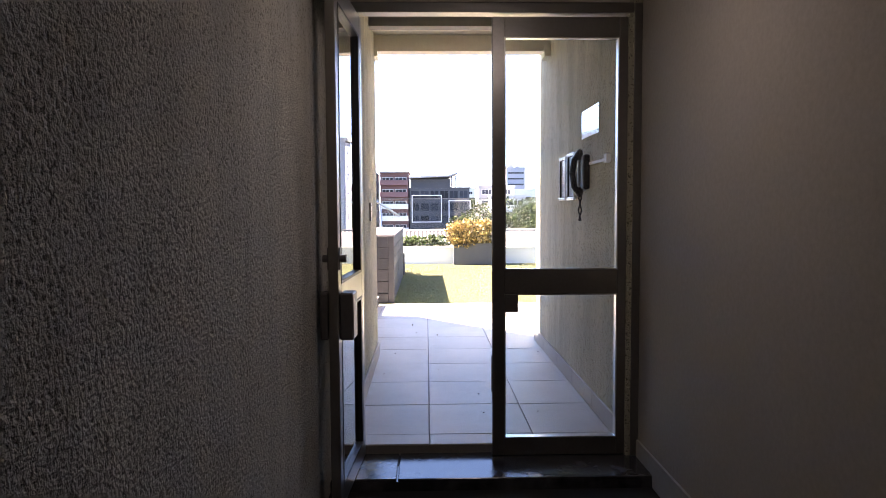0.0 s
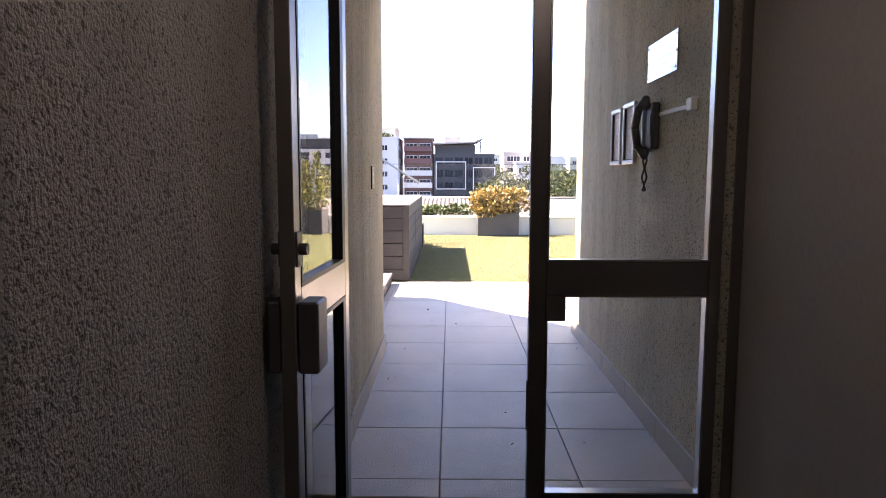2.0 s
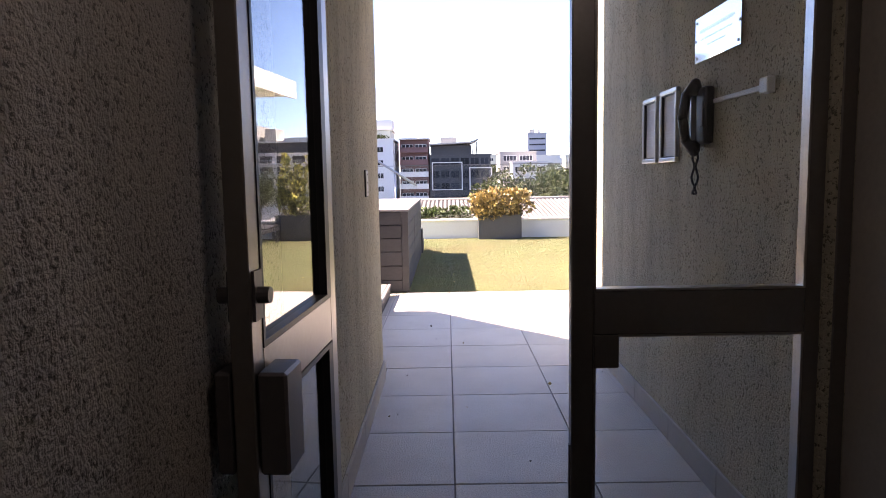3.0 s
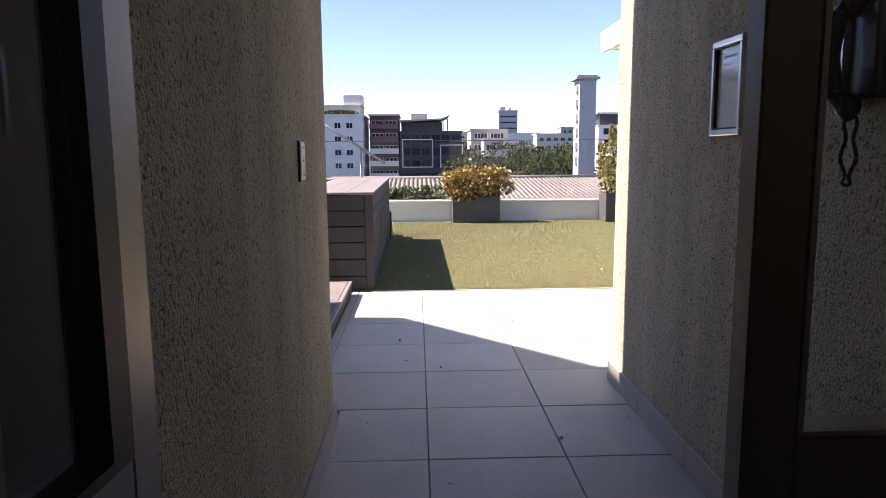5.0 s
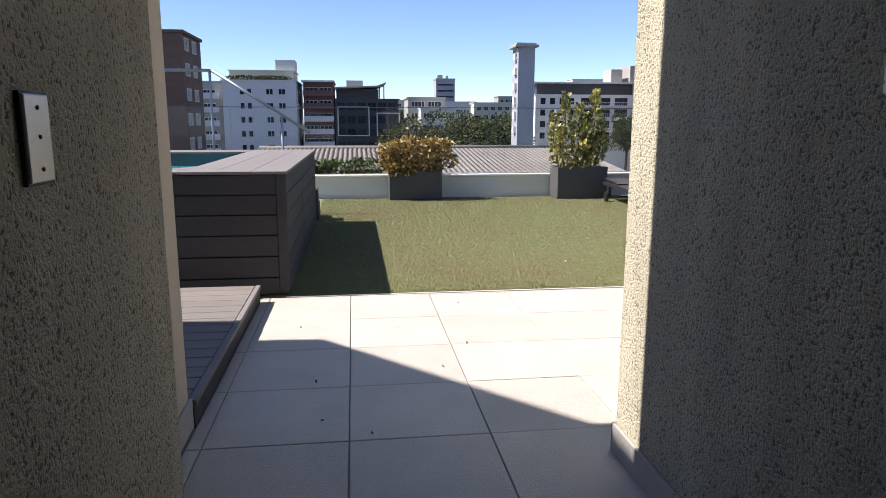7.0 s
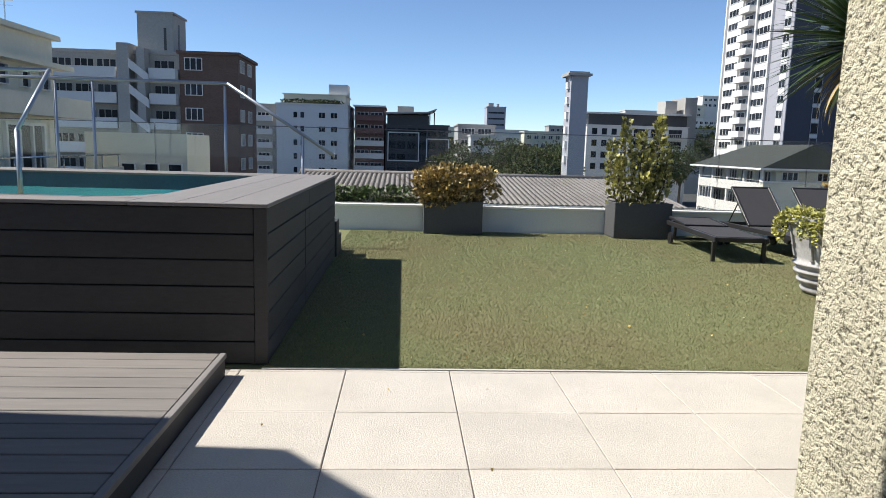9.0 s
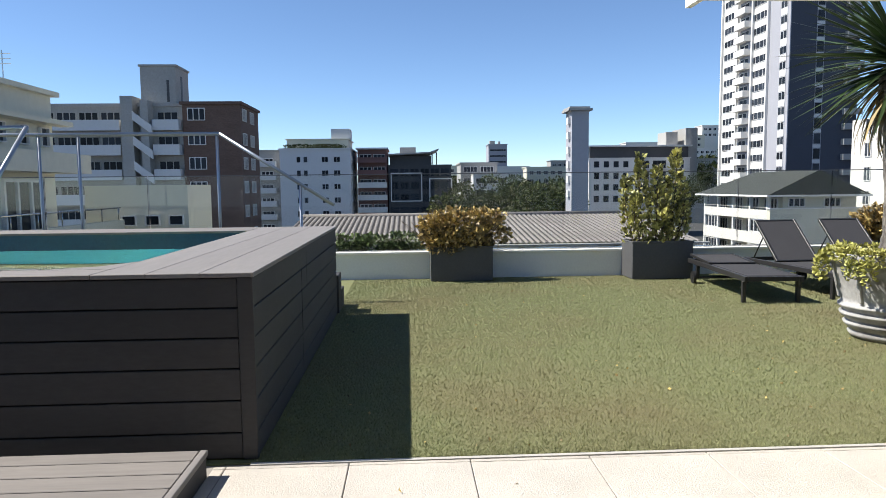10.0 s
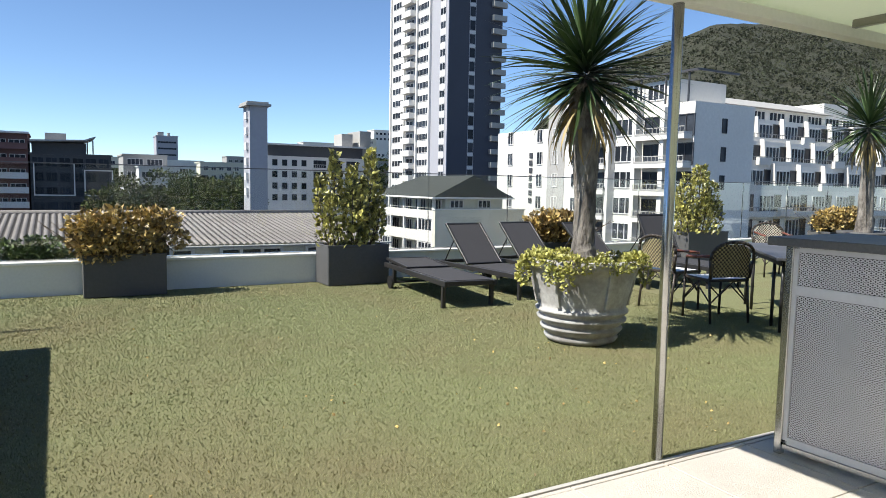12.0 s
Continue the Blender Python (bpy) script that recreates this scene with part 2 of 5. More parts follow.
BLADE = mat("turf_blade", (0.222, 0.238, 0.118), 0.8, vary=0.22, grain=9, patch=0.55, bump=0.0, per_island=0.12, other=(0.245, 0.21, 0.115), spec=0.2, patch_amount=0.8)
PLANTER = mat("charcoal_planter", (0.075, 0.075, 0.077), 0.65, vary=0.12, grain=40, bump=0.1)
SOIL = mat("potting_soil", (0.04, 0.028, 0.02), 0.95, vary=0.4, grain=60, bump=0.8, bump_dist=0.02)
LEAF_Y = mat("yellow_green_leaves", (0.40, 0.37, 0.11), 0.42, vary=0.35, grain=9, patch=6.0, bump=0.0, per_island=0.75, other=(0.05, 0.06, 0.018), patch_amount=0.95)
LEAF_O = mat("russet_yellow_leaves", (0.42, 0.31, 0.11), 0.45, vary=0.45, grain=14, patch=9.0, bump=0.0, per_island=0.8, other=(0.13, 0.075, 0.03), patch_amount=0.95)
LEAF_G = mat("green_leaves", (0.085, 0.12, 0.035), 0.5, vary=0.3, grain=6, patch=3.0, bump=0.0, per_island=0.45)
LEAF_L = mat("lime_leaves", (0.38, 0.36, 0.10), 0.5, vary=0.25, grain=6, patch=4.0, bump=0.0, per_island=0.4, other=(0.10, 0.15, 0.03))
WOODY = mat("twigs", (0.10, 0.07, 0.045), 0.85, vary=0.25, grain=30, bump=0.3)
BARK = mat("palm_bark", (0.12, 0.105, 0.09), 0.9, vary=0.5, grain=26, patch=6, bump=1.0, bump_dist=0.03, stretch=(1.6, 1.6, 0.55), other=(0.42, 0.385, 0.34), patch_amount=0.85)
SWORD = mat("sword_leaf", (0.05, 0.08, 0.028), 0.3, vary=0.25, grain=5, patch=3, bump=0.0, per_object=0.4)
SWORD_DRY = mat("dry_sword_leaf", (0.30, 0.22, 0.09), 0.6, vary=0.25, grain=5, patch=3, bump=0.0, per_object=0.35)
POT = mat("weathered_cement_pot", (0.40, 0.39, 0.375), 0.85, vary=0.15, grain=30, patch=3.5, bump=0.4, bump_dist=0.006, other=(0.17, 0.155, 0.145), patch_amount=0.9)
FRAME_DK = mat("dark_powder_coat", (0.022, 0.021, 0.021), 0.45, vary=0.12, grain=40, bump=0.04)
SLING = mat("charcoal_sling", (0.037, 0.035, 0.037), 0.8, vary=0.12, grain=260, bump=0.25, bump_dist=0.002)
WICKER = mat("woven_cane_cream", (0.33, 0.28, 0.15), 0.6, vary=0.2, grain=60, bump=0.3)
WICKER_DK = mat("woven_cane_dark", (0.04, 0.03, 0.022), 0.5, vary=0.2, grain=60, bump=0.3)
CANE_PALE = mat("woven_cane_white", (0.62, 0.58, 0.47), 0.6, vary=0.15, grain=60, bump=0.3)
RED_CANE = mat("red_brown_cane", (0.16, 0.05, 0.03), 0.5, vary=0.2, grain=40, bump=0.2)
PERF = mat("perforated_aluminium", (0.60, 0.61, 0.63), 0.5, metal=0.25, vary=0.05, grain=50, bump=0.04)
PILLAR = mat("smooth_cream_render", (0.54, 0.455, 0.345), 0.85, vary=0.06, grain=30, patch=0.8, bump=0.1)
APT = mat("apartment_white_paint", (0.62, 0.595, 0.55), 0.8, vary=0.05, grain=3, patch=0.15, bump=0.04)
# white walls again, colour lifted for sides turned away from the sun
APT_SHADE = mat("apartment_white_shade_side", (0.70, 0.67, 0.62), 0.8, vary=0.07, grain=3, patch=0.15, bump=0.04)
LAVENDER = mat("tower_grey_paint", (0.34, 0.34, 0.37), 0.8, vary=0.05, grain=3, patch=0.15, bump=0.03)
STONE_DK = mat("dark_counter_stone", (0.09, 0.09, 0.095), 0.45, vary=0.2, grain=60, bump=0.03)
AWNING = canopy_mat("canopy_sheet", (0.74, 0.73, 0.66), (0.72, 0.76, 0.62))
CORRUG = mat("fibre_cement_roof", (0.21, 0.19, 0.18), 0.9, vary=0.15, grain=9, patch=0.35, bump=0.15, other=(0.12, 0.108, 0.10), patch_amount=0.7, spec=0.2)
CORRUG_PAN = mat("dark_roof_troughs", (0.055, 0.05, 0.048), 0.95, vary=0.25, grain=9, patch=0.35, bump=0.15, other=(0.09, 0.08, 0.075), patch_amount=0.8, spec=0.1)
CREAM = mat("cream_render", (0.60, 0.57, 0.46), 0.8, vary=0.05, grain=4, patch=0.2, bump=0.05)
CONC = mat("grey_concrete", (0.34, 0.33, 0.31), 0.85, vary=0.1, grain=4, patch=0.3, bump=0.08)
BRICK = mat("brown_face_brick", (0.145, 0.09, 0.068), 0.9, vary=0.25, grain=5, patch=0.3, bump=0.1, stretch=(1, 1, 3))
PALE = mat("pale_grey_render", (0.58, 0.575, 0.57), 0.8, vary=0.04, grain=3, patch=0.15, bump=0.04)
REDB = mat("red_balcony_brick", (0.17, 0.09, 0.082), 0.85, vary=0.15, grain=5, patch=0.3, bump=0.05)
DARKB = mat("dark_cladding", (0.05, 0.05, 0.055), 0.5, vary=0.15, grain=3, patch=0.2, bump=0.03)
TOWER_W = mat("tower_white_paint", (0.68, 0.66, 0.63), 0.75, vary=0.04, grain=3, patch=0.1, bump=0.03)
TOWER_D = mat("tower_slate_paint", (0.05, 0.055, 0.075), 0.7, vary=0.1, grain=3, patch=0.1, bump=0.03)
PANE = mat("dark_window_glass", (0.028, 0.032, 0.04), 0.3, vary=0.4, grain=0.8, patch=0.3, bump=0.0, per_object=0.6, spec=0.14)
SHINGLE = mat("grey_roof_slate", (0.034, 0.037, 0.033), 0.85, vary=0.15, grain=12, patch=0.6, bump=0.2, stretch=(1, 1, 3))
ASPHALT = mat("asphalt_ground", (0.05, 0.05, 0.05), 0.95, vary=0.2, grain=2, patch=0.05, bump=0.1)
TREE_L = mat("tree_leaves", (0.035, 0.05, 0.016), 0.7, spec=0.15, vary=0.35, grain=2, patch=0.5, bump=0.0, per_island=0.55, other=(0.12, 0.11, 0.04))
HILL = mat("mountain_bush", (0.029, 0.032, 0.017), 0.95, vary=0.5, grain=0.09, patch=0.03, bump=1.0, bump_dist=9.0, other=(0.044, 0.042, 0.025), patch_amount=0.7)
HILLTREE = mat("mountain_shrubs", (0.034, 0.039, 0.019), 0.95, vary=0.4, grain=0.1, patch=0.03, bump=0.0, per_island=0.35)

# ---- structure: corridor, passage, terrace ----
FLOOR_IN = -0.11
WL_IN, WR_IN = -0.215, 1.425          # corridor walls inside
WL, WR = -0.165, 1.355                # passage walls outside
DOOR_Y = 3.885
GRASS_Y = 9.565

struct("floor_1", B((WL_IN - 0.2, WR_IN + 0.2, -3.0, 3.56, FLOOR_IN - 0.12, FLOOR_IN)), MAT, "black rubber matting on the corridor floor", "floor")
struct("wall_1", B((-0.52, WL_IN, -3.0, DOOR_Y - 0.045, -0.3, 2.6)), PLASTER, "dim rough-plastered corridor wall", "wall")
struct("wall_2", B((WR_IN, 1.75, -3.0, DOOR_Y - 0.045, -0.3, 2.6)), PLASTER_S, "dim smooth-plastered corridor wall", "wall")
struct("wall_3", B((-0.52, 1.75, -3.25, -3.0, -0.3, 2.6)), PLASTER_S, "plain end wall of the corridor", "wall")
struct("ceiling_1", B((-0.52, 1.75, -3.25, DOOR_Y - 0.06, 2.40, 2.5)), SOFFIT, "pale painted corridor ceiling", "ceiling")
struct("baseboard_1", B((WR_IN - 0.014, WR_IN - 0.002, -3.0, DOOR_Y - 0.06, FLOOR_IN, 0.045)), SKIRT, "grey tile skirting in the corridor", "baseboard")
struct("baseboard_2", B((WL_IN + 0.002, WL_IN + 0.014, -3.0, 3.05, FLOOR_IN, 0.045)), SKIRT, "grey tile skirting in the corridor", "baseboard")

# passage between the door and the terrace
# carried up out of view to 5.4 m to shade the opposite wall
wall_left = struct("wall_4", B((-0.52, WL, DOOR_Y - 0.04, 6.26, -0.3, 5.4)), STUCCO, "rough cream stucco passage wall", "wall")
PX, PEND = -0.40, 7.30
# above 2.08 m an unseen upper wall is added as shadow caster
struct("wall_5", extrude_profile([(6.262, -0.3), (PEND, -0.3), (PEND, 2.08), (6.79, 2.08), (6.79, 5.4), (6.262, 5.4)], "x", -0.9, PX), PILLAR, "smooth pale pillar beside the stucco wall, unseen upper wall added for shade", "wall")
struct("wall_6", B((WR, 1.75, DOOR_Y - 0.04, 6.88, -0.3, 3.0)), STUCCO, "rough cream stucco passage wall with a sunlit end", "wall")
struct("ceiling_2", B((-0.52, 1.75, DOOR_Y + 0.05, 6.30, 2.80, 3.02)), SOFFIT, "cream passage soffit", "ceiling")
struct("lintel_1", B((WL + 0.002, WR - 0.002, DOOR_Y - 0.05, DOOR_Y + 0.048, 2.39, 3.02)), SOFFIT, "lintel above the double door", "lintel")
struct("beam_1", B((WL + 0.002, WR - 0.002, 5.60, 5.72, 2.725, 2.798)), BEAM, "dark painted beam under the soffit", "beam")
struct("beam_2", B((WL - 0.05, WR + 0.05, 6.16, 6.30, 2.66, 2.797), (WL - 0.03, WL + 0.03, 6.13, 6.32, 2.61, 2.70), (WR - 0.05, WR + 0.05, 6.13, 6.32, 2.61, 2.70)),
       SOFFIT, "pale edge beam at the passage mouth", "beam")
# the house behind: facade to the right of the passage, and a taller unseen wing to the left
struct("wall_7", B((1.752, 14.0, 6.55, 6.88, -0.3, 3.0)), WHITE, "white painted terrace facade", "wall")
struct("roof_1", B((-0.16, 1.75, -3.3, 6.30, 3.022, 3.25), (1.75, 14.0, -3.3, 6.89, 3.022, 3.25)), WHITE, "flat concrete roof of the house", "roof")
# added out of view; outline worked back from the slanting shadow on the paving
struct("wall_8", extrude_profile([(2.0, -0.3), (8.71, -0.3), (8.71, 3.87), (7.39, 5.47), (2.0, 5.47)], "x", -5.0, -3.0), WHITE, "tall unseen white wing, its sloping edge shaped to cast shade", "wall")
struct("wall_9", B((-3.0, -0.902, 7.05, 7.30, -0.3, 3.0)), WHITE, "white wall beside the pool deck", "wall")

# threshold of black polished stone
struct("threshold", B((WL_IN, WR_IN, 3.56, 3.93, -0.2, -0.062), (0.118, 0.122, 3.565, 3.92, -0.1, -0.0615)), BLACKSTONE, "bed of the door threshold", "threshold")
for i, (a, b) in enumerate(((WL_IN + 0.004, 0.116), (0.124, WR_IN - 0.004))):
    struct("threshold_stone_%d" % (i + 1), B((a, b, 3.563, 3.925, -0.075, -0.048), bevel=0.004), BLACKSTONE, "glossy black stone threshold slab", "threshold")

# skirting of the passage, tile by tile
skirts = struct("baseboard_3", B((WR - 0.003, WR - 0.0005, DOOR_Y + 0.06, 6.88, 0.0, 0.118)), GROUT, "grey tile skirting of the passage", "baseboard")
y = DOOR_Y + 0.06
while y < 6.87:
    e = min(y + 0.597, 6.892)
    part("tile", B((WR - 0.016, WR - 0.003, y + 0.002, e, 0.002, 0.12), bevel=0.002), SKIRT, skirts)
    y += 0.6
part("tile", B((WR - 0.016, 1.76, 6.881, 6.893, 0.002, 0.12), bevel=0.002), SKIRT, skirts)
skirts2 = struct("baseboard_4", B((WL + 0.0005, WL + 0.003, DOOR_Y + 0.06, 6.262, 0.0, 0.118)), GROUT, "pale tile skirting of the passage", "baseboard")
y = DOOR_Y + 0.06
while y < 6.2:
    e = min(y + 0.597, 6.274)
    part("tile", B((WL + 0.003, WL + 0.016, y + 0.002, e, 0.002, 0.12), bevel=0.002), SKIRT, skirts2)
    y += 0.6
for a, b in ((6.277, 6.6), (6.603, 7.06), (7.063, PEND + 0.012)):
    part("tile", B((PX + 0.002, PX + 0.015, a, b, 0.002, 0.135), bevel=0.002), SKIRT, skirts2)

# terrace slab, turf, parapet
struct("floor_2", B((-0.45, 14.0, 3.93, GRASS_Y - 0.002, -0.35, -0.008)), GROUT, "mortar bed of the terrace paving", "floor")
struct("floor_3", B((-9.0, -0.452, 3.93, GRASS_Y - 0.002, -0.35, -0.012)), GROUT, "slab under the timber deck", "floor")
turf = struct("floor_4", B((-9.0, 21.5, GRASS_Y, 16.26, -0.35, 0.0)), TURF, "artificial turf lawn on the roof terrace", "lawn")
struct("kerb_1", B((-0.2, 14.0, GRASS_Y - 0.03, GRASS_Y - 0.004, -0.1, 0.004)), SKIRT, "slim tile edge between paving and lawn", "edge strip")
struct("wall_10", B((-9.0, 21.7, 16.26, 16.48, -0.35, 0.365)), PARAPET, "low white parapet wall", "wall")
struct("trim_1", B((-9.0, 21.7, 16.23, 16.51, 0.367, 0.405), bevel=0.006), WHITE, "white parapet coping", "coping")
struct("wall_11", B((21.5, 21.7, 6.0, 16.26, -0.35, 0.365)), PARAPET, "low white parapet wall", "wall")
struct("trim_2", B((21.47, 21.73, 6.0, 16.228, 0.367, 0.405), bevel=0.006), WHITE, "white parapet coping", "coping")
# the storeys of our own house below the terrace
struct("wall_12", B((-9.0, 21.7, -3.3, 16.48, -12.0, -0.36)), WHITE, "storeys of the house under the terrace", "wall")

# frameless glass balustrade on the parapet, in panels
balustrade = struct("balustrade", B((-9.0, 21.6, 16.34, 16.42, 0.407, 0.42)), STEEL, "frameless glass balustrade on the parapet", "balustrade")
for i in range(21):
    x = -9.0 + 1.46 * i
    g = part("glass_pane", B((x + 0.008, x + 1.452, 16.374, 16.386, 0.422, 1.535)), GLASS, balustrade, "clear glass panel")
    g.visible_shadow = False
    part("glass_edge", B((x + 0.008, x + 1.452, 16.372, 16.388, 1.537, 1.549)), LOCK, balustrade, "slim top edge rail")

# distant ground
struct("ground", B((-4000, 4500, -300, 4800, -12.4, -12.0)), ASPHALT, "city ground far below the terrace", "ground")


# ---- double door ----
def door_leaf(name, label, m, width, latch_side, lock):
    """A glazed leaf in local x 0..width (hinge at 0), z from its foot."""
    ob = tagged(new(name), label, "door", kind="structure")
    ob.matrix_basis = m
    z0, z1, rail0, rail1, st, d = 0.0, 2.365, 0.89, 1.02, 0.065, 0.022
    part("stile", B((0, st, -d, d, z0, z1), bevel=0.003), ALU, ob)
    part("stile", B((width - st, width, -d, d, z0, z1), bevel=0.003), ALU, ob)
    part("bottom_rail", B((st, width - st, -d, d, z0, z0 + 0.095), bevel=0.003), ALU, ob)
    part("mid_rail", B((st, width - st, -d, d, rail0, rail1), bevel=0.003), ALU, ob)
    part("top_rail", B((st, width - st, -d, d, z1 - 0.105, z1), bevel=0.003), ALU, ob)
    for a, b in ((z0 + 0.095, rail0), (rail1, z1 - 0.105)):
        p = part("pane", B((st, width - st, -0.004, 0.004, a, b)), GLASS, ob, "clear glass pane")
        p.visible_shadow = False
        # closed leaf: brighter bead metal draws the lit reveal round each pane
        t, bead, says = (0.014, RUBBER, "black rubber glazing gasket") if lock else (0.007, ALU_EDGE, "aluminium glazing bead, brighter for the lit reveal")
        hinge_t = 0.045 if lock else t
        part("glazing_bead", B((st, st + hinge_t, -d - 0.002, d + 0.002, a, b), (width - st - t, width - st, -d - 0.002, d + 0.002, a, b),
                               (st + hinge_t, width - st - t, -d - 0.002, d + 0.002, a, a + t), (st + hinge_t, width - st - t, -d - 0.002, d + 0.002, b - t, b)), bead, ob, says)
    if lock:
        part("lock_case", B((width - 0.115, width - 0.004, d + 0.003, d + 0.064, 0.775, 0.985), bevel=0.006), LOCK, ob, "grey steel lock case")
        part("lock_case_back", B((width - 0.10, width - 0.004, -d - 0.04, -d - 0.003, 0.775, 0.985), bevel=0.006), LOCK, ob, "grey steel lock case")
        bm = bmesh.new()
        add_tube(bm, (width - 0.035, -d - 0.03, 1.135), (width - 0.035, d + 0.03, 1.135), 0.017, n=16)
        bmesh.ops.create_cube(bm, size=1, matrix=Matrix.LocRotScale((width - 0.035, 0, 1.135), None, (0.045, 2 * d + 0.012, 0.10)))
        part("lock_cylinder", bm, LOCK, ob, "brass-grey lock cylinder and rose")
    else:
        part("lock_keep", B((width - st - 0.075, width - st, -d - 0.004, d + 0.004, 0.79, rail0), bevel=0.003), ALU, ob, "dark lock keep plate")
        part("flush_bolt", B((width - 0.002, width + 0.004, -0.008, 0.008, 0.35, 0.55)), LOCK, ob, "flush bolt in the leaf edge")
    return ob


LEAF_Z = -0.045
door_leaf("door_1", "closed glazed aluminium door leaf of a double door", pose(1.375, DOOR_Y, LEAF_Z, 0, 0, 180), 0.745, 1, False)
door_leaf("door_2", "open glazed aluminium door leaf with a grey lock case", pose(-0.09, DOOR_Y + 0.03, LEAF_Z, 0, 0, -93.5), 0.725, 1, True)
frame_ob = tagged(new("door_frame"), "dark aluminium frame of the double door", "door frame", kind="structure")
part("jamb", B((WL_IN, -0.122, DOOR_Y - 0.045, DOOR_Y + 0.04, -0.06, 2.388), bevel=0.003), ALU, frame_ob)
part("jamb", B((1.382, WR_IN, DOOR_Y - 0.045, DOOR_Y + 0.04, -0.06, 2.388), bevel=0.003), ALU, frame_ob)
part("head", B((-0.12, 1.38, DOOR_Y - 0.045, DOOR_Y + 0.04, 2.335, 2.388), bevel=0.003), ALU, frame_ob)

# ---- pool and deck ----
BX, BY0, BY1, BZ = -0.178, 9.61, 13.53, 0.948
POOL_X0, POOL_X1, POOL_Y0, POOL_Y1 = -6.5, -0.95, 9.84, 12.98
pool = thing("raised_pool", "raised swimming pool clad in composite boards coloured for shade, turquoise inside", "swimming pool", pose(0, 0, 0))
part("core", B((-8.0, BX - 0.03, BY0 + 0.03, POOL_Y0 - 0.02, 0.004, BZ - 0.03), (POOL_X1 + 0.02, BX - 0.03, POOL_Y0 - 0.02, BY1 - 0.03, 0.004, BZ - 0.03),
               (-8.0, POOL_X1 + 0.02, POOL_Y1 + 0.02, BY1 - 0.03, 0.004, BZ - 0.03), (-8.0, POOL_X0 - 0.02, POOL_Y0 - 0.02, POOL_Y1 + 0.02, 0.004, BZ - 0.03)), DARK, pool, "dark backing behind the boards")
basin = bmesh.new()
outline = [(POOL_X0, POOL_Y0), (POOL_X1 - 0.35, POOL_Y0), (POOL_X1 - 0.12, POOL_Y0 + 0.12), (POOL_X1, POOL_Y0 + 0.35), (POOL_X1, POOL_Y1), (POOL_X0, POOL_Y1)]
top = [basin.verts.new((u, v, BZ - 0.2)) for u, v in outline]
low = [basin.verts.new((u, v, -0.25)) for u, v in outline]
for i in range(len(outline)):
    j = (i + 1) % len(outline)
    basin.faces.new((top[i], low[i], low[j], top[j]))
basin.faces.new(low)
part("basin", basin, POOL, pool, "turquoise pool basin")
rim = bmesh.new()
top = [rim.verts.new((u, v, BZ - 0.015)) for u, v in outline]
low = [rim.verts.new((u, v, BZ - 0.2)) for u, v in outline]
for i in range(len(outline)):
    j = (i + 1) % len(outline)
    rim.faces.new((top[i], low[i], low[j], top[j]))
part("waterline_band", rim, POOLRIM, pool, "dark teal band above the water")
surf = bmesh.new()
nx, ny = 60, 36
grid = [[surf.verts.new((POOL_X0 + (POOL_X1 - POOL_X0) * i / nx, POOL_Y0 + (POOL_Y1 - POOL_Y0) * j / ny,
                         BZ - 0.165 + 0.0025 * noise.noise(Vector((i * 0.45, j * 0.5, 1.0))))) for i in range(nx + 1)] for j in range(ny + 1)]
for j in range(ny):
    for i in range(nx):
        f = surf.faces.new((grid[j][i], grid[j][i + 1], grid[j + 1][i + 1], grid[j + 1][i]))
        f.smooth = True
water = part("water", surf, WATER, pool, "clear turquoise pool water")
water.visible_shadow = False
# front and side boards, in the darker shade-side colour
zs = [0.004, 0.14, 0.305, 0.467, 0.622, 0.772, 0.923]
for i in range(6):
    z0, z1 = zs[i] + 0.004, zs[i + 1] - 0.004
    part("board", B((-8.0, BX - 0.075, BY0, BY0 + 0.024, z0, z1), bevel=0.003), BOARD_SHADE, pool)
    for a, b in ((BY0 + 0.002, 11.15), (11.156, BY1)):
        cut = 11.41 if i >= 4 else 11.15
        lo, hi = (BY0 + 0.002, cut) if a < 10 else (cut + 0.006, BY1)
        part("board", B((BX - 0.024, BX, lo, hi, z0, z1), bevel=0.003), BOARD_SHADE, pool)
    part("board", B((-3.0, BX - 0.026, BY1 - 0.024, BY1, z0, z1), bevel=0.003), BOARD_SHADE, pool)
part("corner_post", B((BX - 0.072, BX + 0.003, BY0 - 0.004, BY0 + 0.026, 0.004, 0.923), bevel=0.003), BOARD_SHADE, pool)
part("panel_gap", B((BX - 0.002, BX + 0.0015, 11.158, 11.17, 0.33, 0.775)), DARK, pool, "dark slot in the side boards")
# coping boards
for k in range(3):
    x0 = BX + 0.012 - 0.26 * (k + 1)
    part("coping_board", B((x0 + 0.0008, x0 + 0.26, BY0 - 0.014, BY1 + 0.012, 0.925, BZ), bevel=0.003), COPING, pool)
part("coping_board", B((-8.0, BX - 0.772, BY0 - 0.014, POOL_Y0 + 0.012, 0.925, BZ), bevel=0.003), DECK, pool)
part("coping_board", B((-8.0, BX - 0.772, POOL_Y1 - 0.012, POOL_Y1 + 0.26, 0.925, BZ), bevel=0.003), DECK, pool)
part("coping_board", B((-8.0, BX - 0.772, POOL_Y1 + 0.264, BY1 + 0.012, 0.925, BZ), bevel=0.003), DECK, pool)
part("pool_edge_trim", B((-8.0, POOL_X1 - 0.36, POOL_Y0 + 0.004, POOL_Y0 + 0.02, 0.915, BZ + 0.004)), ALU_EDGE, pool, "pale metal pool edge")
